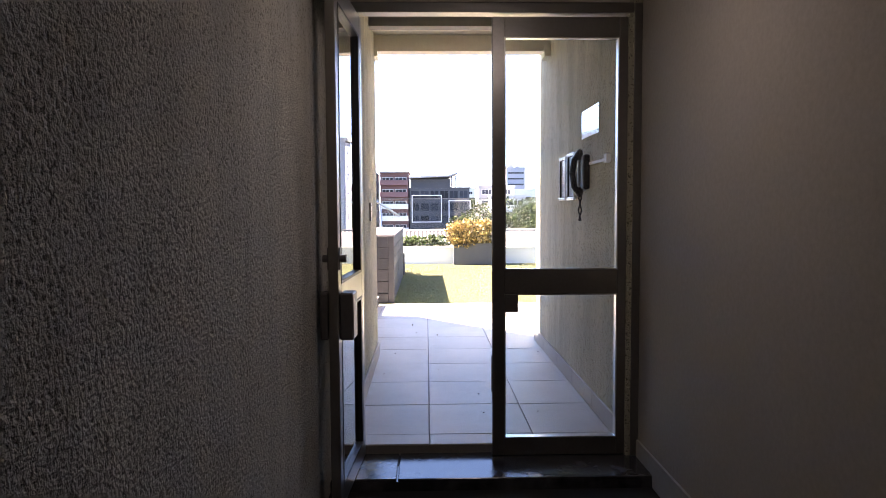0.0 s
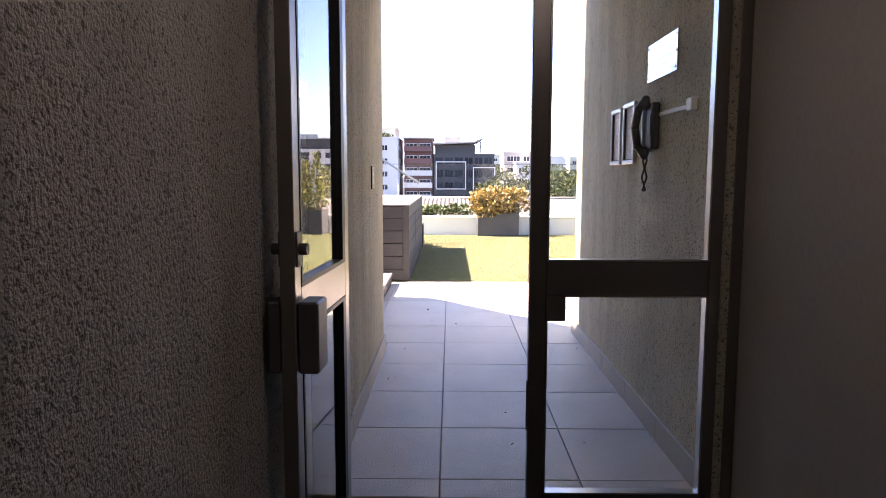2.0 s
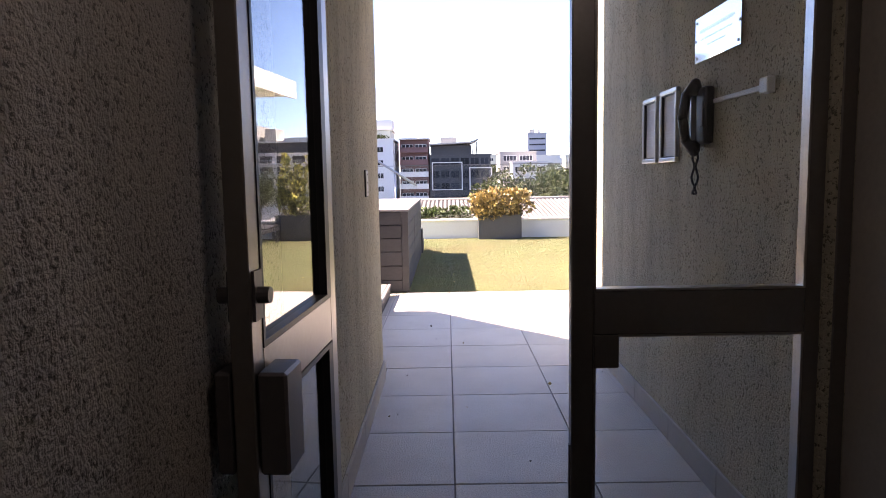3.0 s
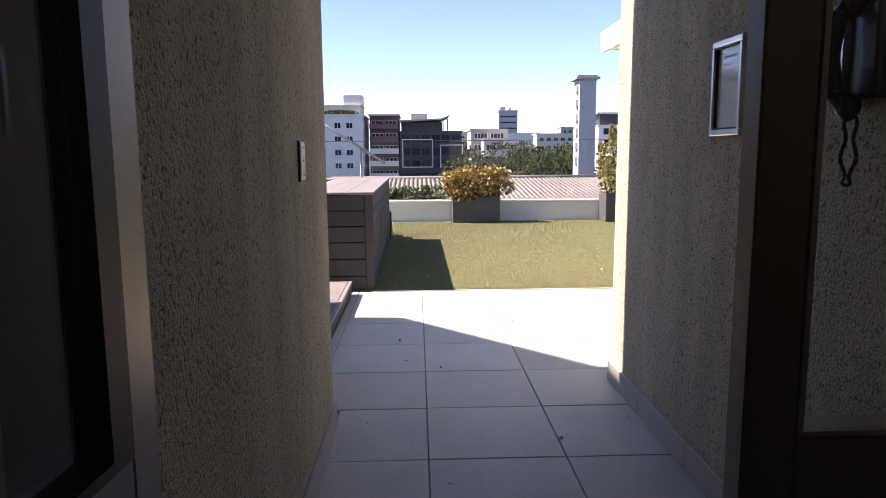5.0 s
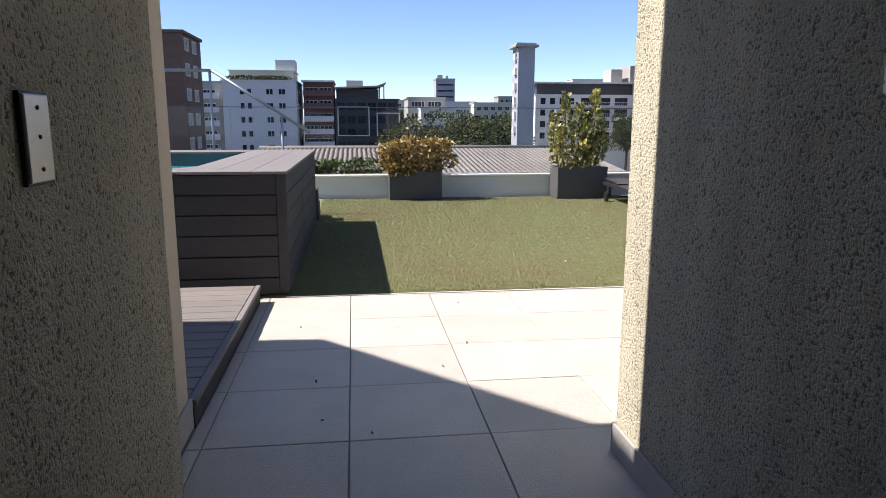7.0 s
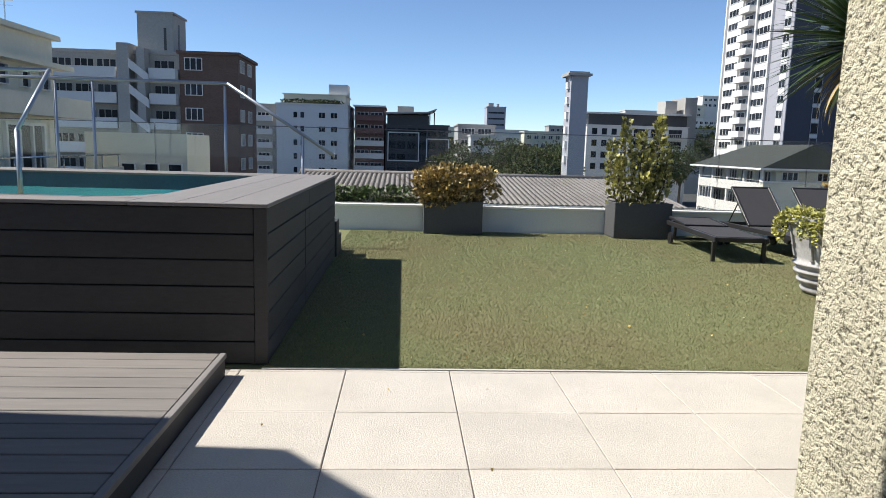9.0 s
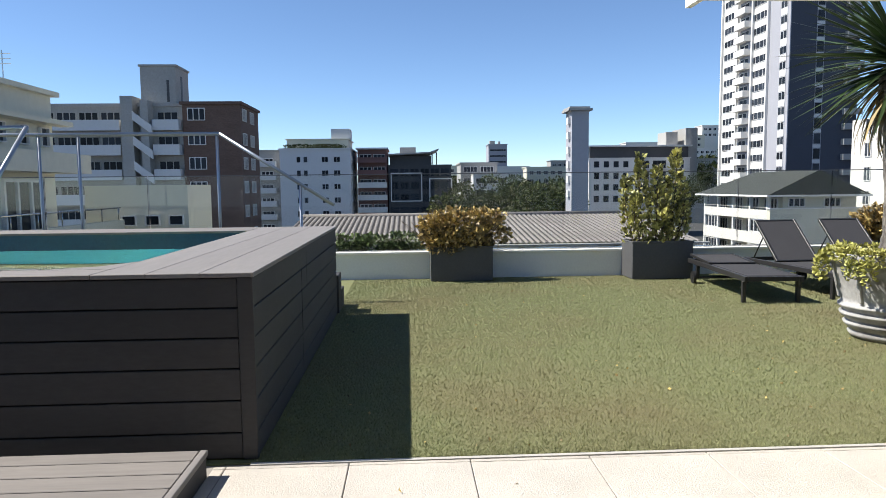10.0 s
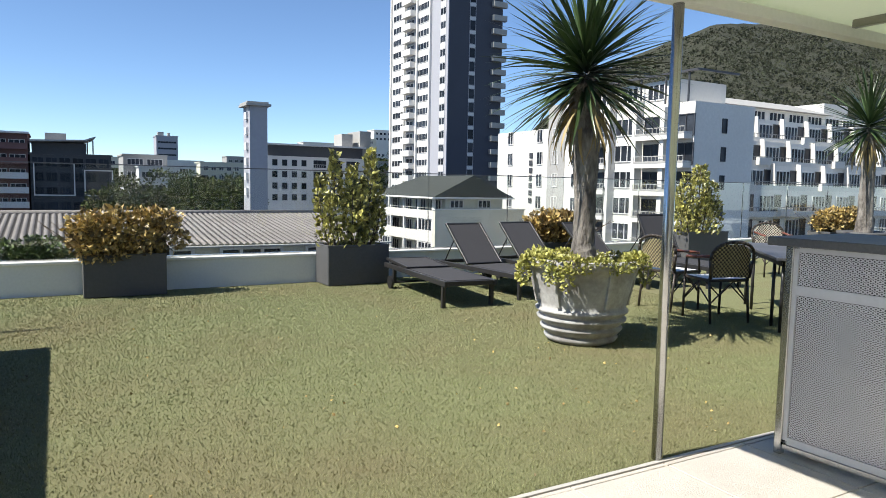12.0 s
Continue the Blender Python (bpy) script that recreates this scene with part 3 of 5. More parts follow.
bm = extrude_profile([(POOL_X1 - 0.36, POOL_Y0), (POOL_X1 - 0.12, POOL_Y0 + 0.12), (POOL_X1, POOL_Y0 + 0.35), (POOL_X1 + 0.012, POOL_Y0 + 0.35), (POOL_X1 + 0.012, POOL_Y0 - 0.01), (POOL_X1 - 0.36, POOL_Y0 - 0.01)], "z", 0.925, BZ + 0.001)
part("coping_corner", bm, COPING, pool, "angled coping corner piece")

# low timber deck in front of the pool
deck = thing("timber_deck", "low composite timber deck in front of the pool", "deck", pose(0, 0, 0))
part("deck_base", B((-8.0, -0.41, 7.315, 9.40, -0.01, 0.095)), DARK, deck, "dark deck sub-frame")
yb = 7.315
while yb < 9.40:
    part("board", B((-8.0, -0.409, yb, min(yb + 0.133, 9.43), 0.098, 0.124), bevel=0.003), DECK, deck)
    yb += 0.143
part("edge_board", B((-0.405, -0.37, 7.315, 9.432, 0.098, 0.126), bevel=0.003), COPING, deck)
part("edge_fascia", B((-0.408, -0.380, 7.315, 9.43, -0.006, 0.096), bevel=0.002), BOARD_SHADE, deck)
part("edge_fascia", B((-8.0, -0.41, 9.402, 9.425, -0.006, 0.096), bevel=0.002), BOARD_SHADE, deck)

# steps down at the far end of the pool box
steps = thing("pool_steps", "small composite steps at the end of the pool", "steps", pose(0, 0, 0))
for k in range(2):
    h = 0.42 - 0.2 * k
    part("step", B((-1.35, -0.16, BY1 + 0.03 + 0.30 * k, BY1 + 0.32 + 0.30 * k, 0.004, h), bevel=0.005), BOARD_SHADE, steps)


# stainless rails
def rail(name, label, runs, r=0.021):
    ob = thing(name, label, "railing", pose(0, 0, 0))
    for nm, pts in runs:
        part(nm, tube(pts, r if nm == "handrail" else r * 0.85), RAIL, ob)
    return ob


rail("pool_balustrade", "stainless steel balustrade beyond the pool, sloping down at its end",
     [("handrail", [(-8.0, 14.35, 1.99), (-1.57, 14.35, 1.99), (-0.27, 14.35, 1.15)]),
      ("post", [(-1.60, 14.35, 0.004), (-1.60, 14.35, 1.97)]), ("post", [(-3.17, 14.35, 0.004), (-3.17, 14.35, 1.97)]), ("post", [(-3.61, 14.35, 0.004), (-3.61, 14.35, 1.97)]),
      ("post", [(-5.72, 14.35, 0.004), (-5.72, 14.35, 1.97)]), ("post", [(-0.66, 14.35, 0.004), (-0.66, 14.35, 1.39)])])
rail("pool_handrail", "bent stainless steel handrail stepping into the pool",
     [("handrail", [(-8.0, 12.75, 1.93), (-2.88, 12.75, 1.93), (-2.84, 12.05, 1.34), (-2.84, 12.05, 0.5)])])

# ---- added corridor lamp, out of view, to brighten the walls ----
lamp = thing("corridor_fill", "unseen round light added to brighten the corridor", "ceiling light", pose(0.62, 2.6, 2.4))
part("base", lathe([(0.19, -0.03), (0.19, 0.0)], 32), PLASTIC_W, lamp)
glow = bpy.data.materials.new("fill_glow")
glow.use_nodes = True
gb = glow.node_tree.nodes["Principled BSDF"]
gb.inputs["Base Color"].default_value = (0.9, 0.88, 0.82, 1)
gb.inputs["Emission Color"].default_value = (1.0, 0.97, 0.97, 1)
gb.inputs["Emission Strength"].default_value = 0.82
part("diffuser", lathe([(0.05, -0.10), (0.13, -0.085), (0.17, -0.05), (0.18, -0.03)], 32), glow, lamp, "glowing diffuser of the added light")

# dark round lamp under the passage soffit
lamp2 = thing("passage_light", "dark round bulkhead lamp under the passage soffit", "ceiling light", pose(0.76, 5.25, 2.8))
part("housing", lathe([(0.09, -0.075), (0.17, -0.055), (0.2, -0.02), (0.2, -0.001)], 32), FRAME_DK, lamp2)
part("lens", lathe([(0.03, -0.085), (0.085, -0.078), (0.09, -0.073)], 24), PLASTIC_W, lamp2, "pale lens")


# ---- fittings on the passage wall: local x along the wall (towards the door), y out of the wall ----
def on_wall(y, z):
    """A frame on the wall at x = WR: local x runs back towards the door, y out of the wall."""
    return Matrix.Translation((WR, y, z)) @ Matrix(((0, -1, 0, 0), (-1, 0, 0, 0), (0, 0, 1, 0), (0, 0, 0, 1)))


def notice_frame(label, y0, w, h, z, seed):
    rnd = random.Random(seed)
    ob = thing("notice_frame", label, "picture frame", on_wall(y0, z), "framed notices in the passage")
    t = 0.022
    part("frame", B((0, w, 0.001, 0.022, 0, t), (0, w, 0.001, 0.022, h - t, h), (0, t, 0.001, 0.022, t, h - t), (w - t, w, 0.001, 0.022, t, h - t), bevel=0.004), SILVER, ob, "silver moulded frame")
    part("inner_bead", B((t, w - t, 0.006, 0.017, t, t + 0.006), (t, w - t, 0.006, 0.017, h - t - 0.006, h - t), (t, t + 0.006, 0.006, 0.017, t + 0.006, h - t - 0.006), (w - t - 0.006, w - t, 0.006, 0.017, t + 0.006, h - t - 0.006)), FRAME_DK, ob)
    part("sheet", B((t, w - t, 0.001, 0.006, t, h - t)), PAPER, ob, "printed notice sheet")
    lines = []
    zz = h - t - 0.035
    lines.append((w * 0.3, w * 0.7, 0.0062, 0.0066, zz - 0.008, zz))
    zz -= 0.03
    while zz > t + 0.03:
        a = t + 0.025
        lines.append((a, a + (w - 2 * t - 0.05) * rnd.uniform(0.55, 1.0), 0.0062, 0.0066, zz - 0.003, zz))
        zz -= rnd.choice((0.014, 0.014, 0.028))
    part("print_lines", B(*lines), INK, ob, "grey printed lines")
    return ob


notice_frame("framed notice in a silver frame beside another notice", 5.64, 0.235, 0.335, 1.365, 3)
notice_frame("framed notice in a silver frame beside the wall phone", 5.345, 0.245, 0.345, 1.365, 4)

sign = thing("wall_sign", "polished metal sign with faint print above the wall phone", "sign", on_wall(4.90, 1.775))
part("plate", B((0, 0.46, 0.006, 0.010, 0, 0.185), bevel=0.001), MIRROR, sign, "polished plate")
part("print_lines", B((0.05, 0.40, 0.0102, 0.0106, 0.115, 0.128), (0.07, 0.38, 0.0102, 0.0106, 0.085, 0.092), (0.14, 0.32, 0.0102, 0.0106, 0.055, 0.062)), SILVER, sign, "faint printed lines")
for u, v in ((0.02, 0.02), (0.44, 0.02), (0.02, 0.165), (0.44, 0.165), (0.01, 0.09), (0.45, 0.09)):
    s = part("screw", lathe([(0.006, 0.0), (0.006, 0.003), (0.003, 0.004)], 12), STEEL, sign)
    s.matrix_basis = Matrix.Translation((u, 0.010, v)) @ pose(0, 0, 0, -90, 0, 0)

phone = thing("wall_phone", "dark wall telephone with a hanging looped cord", "telephone", on_wall(4.76, 1.40))
part("base", B((-0.03, 0.075, 0.001, 0.045, 0.03, 0.26), bevel=0.012, seg=2), PHONE, phone)
hs = bmesh.new()
pts = [(-0.015, 0.05, 0.0), (-0.02, 0.085, 0.05), (-0.02, 0.10, 0.14), (-0.02, 0.085, 0.23), (-0.015, 0.05, 0.28)]
for a, b in zip(pts, pts[1:]):
    add_tube(hs, a, b, 0.02, n=14)
for a in pts:
    bmesh.ops.create_uvsphere(hs, u_segments=14, v_segments=8, radius=0.021, matrix=Matrix.Translation(a))
for z in (0.02, 0.255):
    add_tube(hs, (-0.015, 0.035, z), (-0.015, 0.075, z), 0.03, 0.024, n=18)
for f in hs.faces:
    f.smooth = True
part("handset", hs, PHONE, phone, "curved dark handset")
part("keypad", B((0.015, 0.065, 0.045, 0.049, 0.10, 0.20)), LOCK, phone)
part("cover_strip", B((-0.045, -0.033, 0.001, 0.06, 0.02, 0.27), bevel=0.003), SILVER, phone, "bright edge strip")
cord = []
for k in range(29):
    u = k / 28
    a = math.pi * 2 * u
    cord.append((0.0 + 0.024 * math.sin(a), 0.05 + 0.006 * math.sin(6 * a), -0.085 + 0.09 * math.cos(a)))
part("cord", tube(cord, 0.005, 8, False), RUBBER, phone, "looped black cord")
stay = thing("door_stay", "thin grey conduit with a small junction box", "conduit", on_wall(4.68, 1.60))
part("conduit", B((0.0, 0.44, 0.001, 0.012, -0.012, 0.006), bevel=0.002), PLASTIC_W, stay)
part("junction_box", B((0.44, 0.50, 0.001, 0.03, -0.028, 0.026), bevel=0.004), PLASTIC_W, stay)

plate = thing("intercom_plate", "narrow pale metal push-button plate on stucco", "switch plate", pose(WL, 5.565, 1.218))
part("backplate", B((0.001, 0.012, -0.042, 0.042, 0, 0.135), bevel=0.002), ALU_EDGE, plate)
part("rubber_edge", B((0.0005, 0.008, -0.046, 0.046, -0.004, 0.139)), RUBBER, plate)
for z in (0.02, 0.07, 0.115):
    b = part("button", lathe([(0.0035, 0), (0.0035, 0.002), (0.002, 0.003)], 10), FRAME_DK, plate)
    b.matrix_basis = Matrix.Translation((0.012, 0, z)) @ pose(0, 0, 0, 0, 90, 0)

wall_lamp = thing("wall_light", "grey half-round wall light on the smooth pillar", "wall light", pose(PX, 7.21, 1.79))
part("housing", B((0.001, 0.055, -0.075, 0.075, 0.0, 0.27), bevel=0.018, seg=2), CONC, wall_lamp)
part("diffuser", B((0.056, 0.062, -0.05, -0.015, 0.03, 0.25), bevel=0.002), PLASTIC_W, wall_lamp, "pale diffuser strip")
part("cap", B((0.004, 0.05, -0.07, 0.07, 0.272, 0.28)), FRAME_DK, wall_lamp)


# ---- plants ----
def leaf_cloud(name, n, size, material, shape, seed, up=0.35, wide=0.26):
    """Many small folded leaves at places given by shape(random) -> (point, outward)."""
    rnd = random.Random(seed)
    verts, faces = [], []
    for _ in range(n):
        p, out = shape(rnd)
        d = Vector((out[0] + rnd.gauss(0, 0.55), out[1] + rnd.gauss(0, 0.55), out[2] * 0.7 + up + rnd.gauss(0, 0.5)))
        if d.length < 1e-3:
            d = Vector((0, 0, 1))
        d.normalize()
        side = d.cross(Vector((rnd.gauss(0, 1), rnd.gauss(0, 1), rnd.gauss(0, 1))))
        if side.length < 1e-3:
            continue
        side.normalize()
        nrm = d.cross(side)
        s = size * rnd.uniform(0.6, 1.35)
        p = Vector(p)
        k = len(verts)
        w = side * s * wide
        fold = nrm * s * 0.09
        verts += [p, p + d * s * 0.5 + w + fold, p + d * s - nrm * s * 0.12, p + d * s * 0.5 - w + fold]
        faces += [(k, k + 1, k + 2), (k, k + 2, k + 3)]
    return raw_mesh(name, verts, faces, material)


def lumps(rnd, centres):
    c, r = rnd.choices(centres, [q[1][0] * q[1][1] * q[1][2] for q in centres])[0]
    v = Vector((rnd.gauss(0, 1), rnd.gauss(0, 1), rnd.gauss(0, 1))).normalized()
    k = rnd.uniform(0.35, 1.0) ** 0.5 * (1 + 0.18 * noise.noise(Vector((c[0] * 7 + v.x * 2.2, c[1] * 7 + v.y * 2.2, v.z * 2.2))))
    return (c[0] + v.x * r[0] * k, c[1] + v.y * r[1] * k, c[2] + v.z * r[2] * k), v


def planter(label, m, w, d, h):
    ob = thing("planter", label, "planter", m, "charcoal planters along the parapet")
    t = 0.03
    part("box", B((0, w, 0, t, 0.012, h), (0, w, d - t, d, 0.012, h), (0, t, t, d - t, 0.012, h), (w - t, w, t, d - t, 0.012, h), (t, w - t, t, d - t, 0.012, 0.05), bevel=0.004), PLANTER, ob)
    for y in (-0.006, d - 0.012):
        part("rim", B((-0.006, w + 0.006, y, y + 0.018, h - 0.03, h + 0.004), bevel=0.003), PLANTER, ob)
    part("soil", B((t, w - t, t, d - t, h - 0.1, h - 0.05)), SOIL, ob, "dark soil")
    part("foot", B((0.04, w - 0.04, 0.04, d - 0.04, 0.001, 0.0115)), RUBBER, ob)
    return ob


def stems(n, spread, height, seed, r=0.009):
    rnd = random.Random(seed)
    out = []
    for _ in range(n):
        bm = bmesh.new()
        x, y = rnd.uniform(-spread[0], spread[0]), rnd.uniform(-spread[1], spread[1])
        p = Vector((x * 0.6, y * 0.6, 0))
        for k in range(3):
            q = p + Vector((x * 0.28 + rnd.gauss(0, 0.03), y * 0.28 + rnd.gauss(0, 0.03), height / 3 * rnd.uniform(0.8, 1.1)))
            add_tube(bm, p, q, r * (1 - 0.25 * k), r * (0.8 - 0.25 * k), n=6)
            p = q
        out.append(bm)
    return out


def mound_shrub(label, m, rx, ry, rz, seed, material=None, n=3200, size=0.075):
    ob = thing("shrub", label, "shrub", m)
    for bm in stems(16, (rx * 0.8, ry * 0.7), rz * 1.2, seed):
        part("stem", bm, WOODY, ob)
    rnd = random.Random(seed)
    cs = [((0, 0, rz * 0.75), (rx * 0.75, ry * 0.8, rz * 0.8))]
    for k in range(11):
        a = rnd.uniform(0, 6.28)
        cs.append(((rx * 0.62 * math.cos(a) * rnd.uniform(0.5, 1.1), ry * 0.5 * math.sin(a), rz * rnd.uniform(0.25, 1.25)), (rx * 0.36, ry * 0.42, rz * 0.42)))
    part("foliage", leaf_cloud("foliage", n, size, material or LEAF_O, lambda r: lumps(r, cs), seed, 0.2, 0.42), None, ob)
    return ob


def upright_shrub(label, m, spikes, seed, material=None, n_each=260, size=0.072, rr=0.115):
    """A shrub of several upright spires given as (x, y, height)."""
    ob = thing("shrub", label, "shrub", m)
    for x, y, h in spikes:
        bm = bmesh.new()
        add_tube(bm, (x * 0.7, y * 0.7, 0), (x, y, h * 0.5), 0.012, 0.009, n=6)
        add_tube(bm, (x, y, h * 0.5), (x * 1.05, y * 1.05, h * 0.95), 0.009, 0.003, n=6)
        part("stem", bm, WOODY, ob)

    def spot(r):
        x, y, h = r.choices(spikes, [q[2] for q in spikes])[0]
        z = h * r.random() ** 0.8
        rad = rr * (1.0 - 0.75 * (z / h) ** 1.5) * (0.7 + 0.6 * r.random())
        a = r.uniform(0, 6.28)
        k = 0.7 + 0.3 * min(1, z / h * 1.5)
        return (x * k + rad * math.cos(a), y * k + rad * math.sin(a), z), (math.cos(a), math.sin(a), 0.8)
    part("foliage", leaf_cloud("foliage", n_each * len(spikes), size, material or LEAF_Y, spot, seed, 0.7, 0.36), None, ob)
    return ob


planter("square charcoal planter with a russet shrub against the parapet", pose(0.909, 15.861, 0), 0.885, 0.36, 0.50)
planter("charcoal planter with a tall yellow-green shrub", pose(3.772, 15.735, 0), 0.88, 0.50, 0.545)
mound_shrub("rounded russet and yellow shrub in a charcoal planter", pose(1.330, 16.027, 0.45), 0.74, 0.33, 0.37, 5, None, 4200, 0.062)
upright_shrub("tall yellow-green upright shrub in a charcoal planter", pose(4.162, 15.968, 0.50),
              [(-0.42, 0, 0.95), (-0.2, 0.05, 1.28), (0.02, -0.05, 1.1), (0.16, 0.06, 0.95), (0.3, 0, 1.32), (0.44, 0.04, 0.85), (-0.32, -0.1, 0.7), (0.1, -0.12, 0.7), (0.38, -0.1, 0.6)], 7)
planter("charcoal planter with a bushy yellow-green shrub beyond the loungers", pose(10.476, 15.608, 0), 1.05, 0.5, 0.62)
upright_shrub("bushy yellow-green shrub in a planter beyond the loungers", pose(10.914, 15.851, 0.56),
              [(-0.4, 0, 0.85), (-0.2, 0.05, 1.1), (0.0, -0.05, 1.25), (0.2, 0.06, 1.15), (0.38, 0, 0.95), (0.5, 0.04, 0.6), (-0.5, -0.1, 0.55), (0.1, -0.12, 0.7)], 8, rr=0.22)
planter("charcoal planter with an orange shrub behind the loungers", pose(7.314, 15.754, 0), 0.95, 0.45, 0.5)
mound_shrub("orange-leaved shrub behind the sun loungers", pose(7.752, 15.968, 0.45), 0.72, 0.32, 0.34, 15)
planter("charcoal planter with an orange shrub at the far terrace end", pose(14.806, 15.657, 0), 1.3, 0.5, 0.55)
mound_shrub("orange-leaved shrub at the far end of the terrace", pose(15.487, 15.900, 0.5), 0.9, 0.35, 0.36, 16)
mound_shrub("low dark green hedge plants behind the parapet", pose(0.114, 16.873, 0.12), 0.85, 0.25, 0.32, 17, LEAF_G, 2600, 0.07)
struct("ledge_1", B((-1.2, 1.2, 16.50, 17.3, -0.35, 0.12)), CONC, "planting ledge behind the parapet", "ledge")


def sword_leaf(name, length, width, droop, material, seed):
    rnd = random.Random(seed)
    seg = 7
    verts, faces = [], []
    p, ang = Vector((0.0, 0.0, 0.0)), 0.0
    for k in range(seg + 1):
        u = k / seg
        w = width * (0.55 + 0.9 * u if u < 0.35 else 0.9 * (1 - u) / 0.65 + 0.02) * 0.5
        c = 0.25 * w
        verts += [(p.x, -w, p.z + c), (p.x, 0, p.z), (p.x, w, p.z + c)]
        ang = -droop * u ** 1.6
        p = p + Vector((math.cos(ang), 0, math.sin(ang))) * (length / seg)
    for k in range(seg):
        a = 3 * k
        faces += [(a, a + 1, a + 4, a + 3), (a + 1, a + 2, a + 5, a + 4)]
    return raw_mesh(name, verts, faces, material, True)


def sword_palm(label, m, trunk, n, length, seed, lean=0.0):
    """A rosette tree: bare trunk through given (x, y, z, radius), a ball of sword leaves and dry ones hanging."""
    rnd = random.Random(seed)
    ob = thing("sword_palm", label, "palm tree", m)
    bm = bmesh.new()
    rings, nn = [], 30
    pts = []
    for (x0, y0, z0, r0), (x1, y1, z1, r1) in zip(trunk, trunk[1:]):
        for k in range(14):
            u = k / 14
            pts.append((x0 + (x1 - x0) * u, y0 + (y1 - y0) * u, z0 + (z1 - z0) * u, r0 + (r1 - r0) * u))
    pts.append(trunk[-1])
    for x, y, z, r in pts:
        ring = []
        for i in range(nn):
            a = 6.2832 * i / nn
            rr = r * (1 + 0.16 * noise.noise(Vector((math.cos(a + z * 0.8) * 2.4, math.sin(a + z * 0.8) * 2.4, z * 2.2 + seed))) + 0.07 * noise.noise(Vector((math.cos(a) * 5, math.sin(a) * 5, z * 16 + seed))) + 0.025 * math.sin(z * 70 + 2 * math.sin(a)))
            ring.append(bm.verts.new((x + rr * math.cos(a), y + rr * math.sin(a), z)))
        rings.append(ring)
    for a, b in zip(rings, rings[1:]):
        for i in range(nn):
            f = bm.faces.new((a[i], a[(i + 1) % nn], b[(i + 1) % nn], b[i]))
            f.smooth = True
    bm.faces.new(rings[-1])
    part("trunk", bm, BARK, ob, "scarred grey-brown trunk")
    top = Vector(trunk[-1][:3])
    kinds = [sword_leaf("leaf", length * s, 0.048 * (length / 0.9), d, SWORD, i) for i, (s, d) in enumerate(((1.0, 0.25), (0.95, 0.5), (0.9, 0.8), (1.05, 0.15), (0.75, 0.1)))]
    dry = [sword_leaf("dry_leaf", length * s, 0.048 * (length / 0.9), d, SWORD_DRY, i) for i, (s, d) in enumerate(((0.6, 1.0), (0.5, 0.6), (0.7, 1.3)))]
    for k in range(n):
        up = math.degrees(math.asin(max(-0.62, min(0.98, -0.5 + 1.5 * (k + 0.5) / n)))) + rnd.gauss(0, 6)
        az = (k * 137.5 + rnd.gauss(0, 8)) % 360
        o = part("leaf", kinds[rnd.randrange(5)], None, ob)
        h = 0.22 * (k / n) - 0.06
        o.matrix_basis = Matrix.Translation(top + Vector((0, 0, h))) @ pose(0, 0, 0, rnd.uniform(-25, 25), -up, az) @ Matrix.Translation((0.03, 0, 0))
    for k in range(max(16, n // 6)):
        o = part("dry_leaf", dry[rnd.randrange(3)], None, ob)
        o.matrix_basis = Matrix.Translation(top + Vector((0, 0, rnd.uniform(-0.22, -0.05)))) @ pose(0, 0, 0, rnd.uniform(-30, 30), rnd.uniform(35, 70), rnd.uniform(0, 360)) @ Matrix.Translation((0.07, 0, 0))
    return ob


pot = thing("round_pot", "large round weathered cement pot with raised bands", "plant pot", pose(4.765, 11.875, 0))
part("body", lathe([(0.27, 0.002), (0.31, 0.02), (0.33, 0.055), (0.305, 0.07), (0.33, 0.09), (0.362, 0.125), (0.368, 0.14), (0.335, 0.155), (0.355, 0.175), (0.395, 0.21), (0.40, 0.225), (0.365, 0.24),
                    (0.385, 0.265), (0.412, 0.285), (0.412, 0.30), (0.385, 0.315), (0.395, 0.36), (0.45, 0.60), (0.46, 0.66), (0.495, 0.675), (0.51, 0.705), (0.505, 0.74), (0.485, 0.755), (0.46, 0.74), (0.45, 0.68)], 56, True, 0.012), POT, pot)
part("soil", lathe([(0.44, 0.66), (0.45, 0.69)], 32), SOIL, pot, "soil")
for k in range(6):
    a = k * 60 + 20
    rib = part("rib", B((0.0, 0.022, -0.018, 0.018, 0.0, 0.33), bevel=0.006), POT, pot)
    rib.matrix_basis = pose(0.388 * math.cos(radians(a)), 0.388 * math.sin(radians(a)), 0.34, 0, 12.5, a)
sword_palm("tall sword-leaved palm rising from a round cement pot", pose(4.765, 11.875, 0.69),
           [(0, 0, -0.02, 0.13), (-0.005, 0, 0.2, 0.10), (0.01, 0.01, 0.6, 0.094), (-0.01, 0.0, 1.0, 0.112), (-0.03, 0.01, 1.3, 0.135), (-0.04, 0.01, 1.55, 0.13), (-0.04, 0.01, 1.65, 0.10)], 290, 0.92, 11)
succ = thing("trailing_succulent", "lime-green trailing succulent spilling over the pot rim", "plant", pose(4.765, 11.875, 0.72))
ring = []
rr_ = random.Random(31)
for k in range(30):
    a = 6.2832 * k / 30
    ring.append(((0.46 * math.cos(a), 0.46 * math.sin(a), rr_.uniform(-0.03, 0.05)), (0.09, 0.09, rr_.uniform(0.03, 0.055))))
for k in range(9):
    a = rr_.uniform(0, 6.28)
    ring.append(((0.56 * math.cos(a), 0.56 * math.sin(a), -0.09), (0.05, 0.05, rr_.uniform(0.08, 0.14))))
part("foliage", leaf_cloud("foliage", 5200, 0.034, LEAF_L, lambda r: lumps(r, ring), 32, 0.35, 0.42), None, succ)
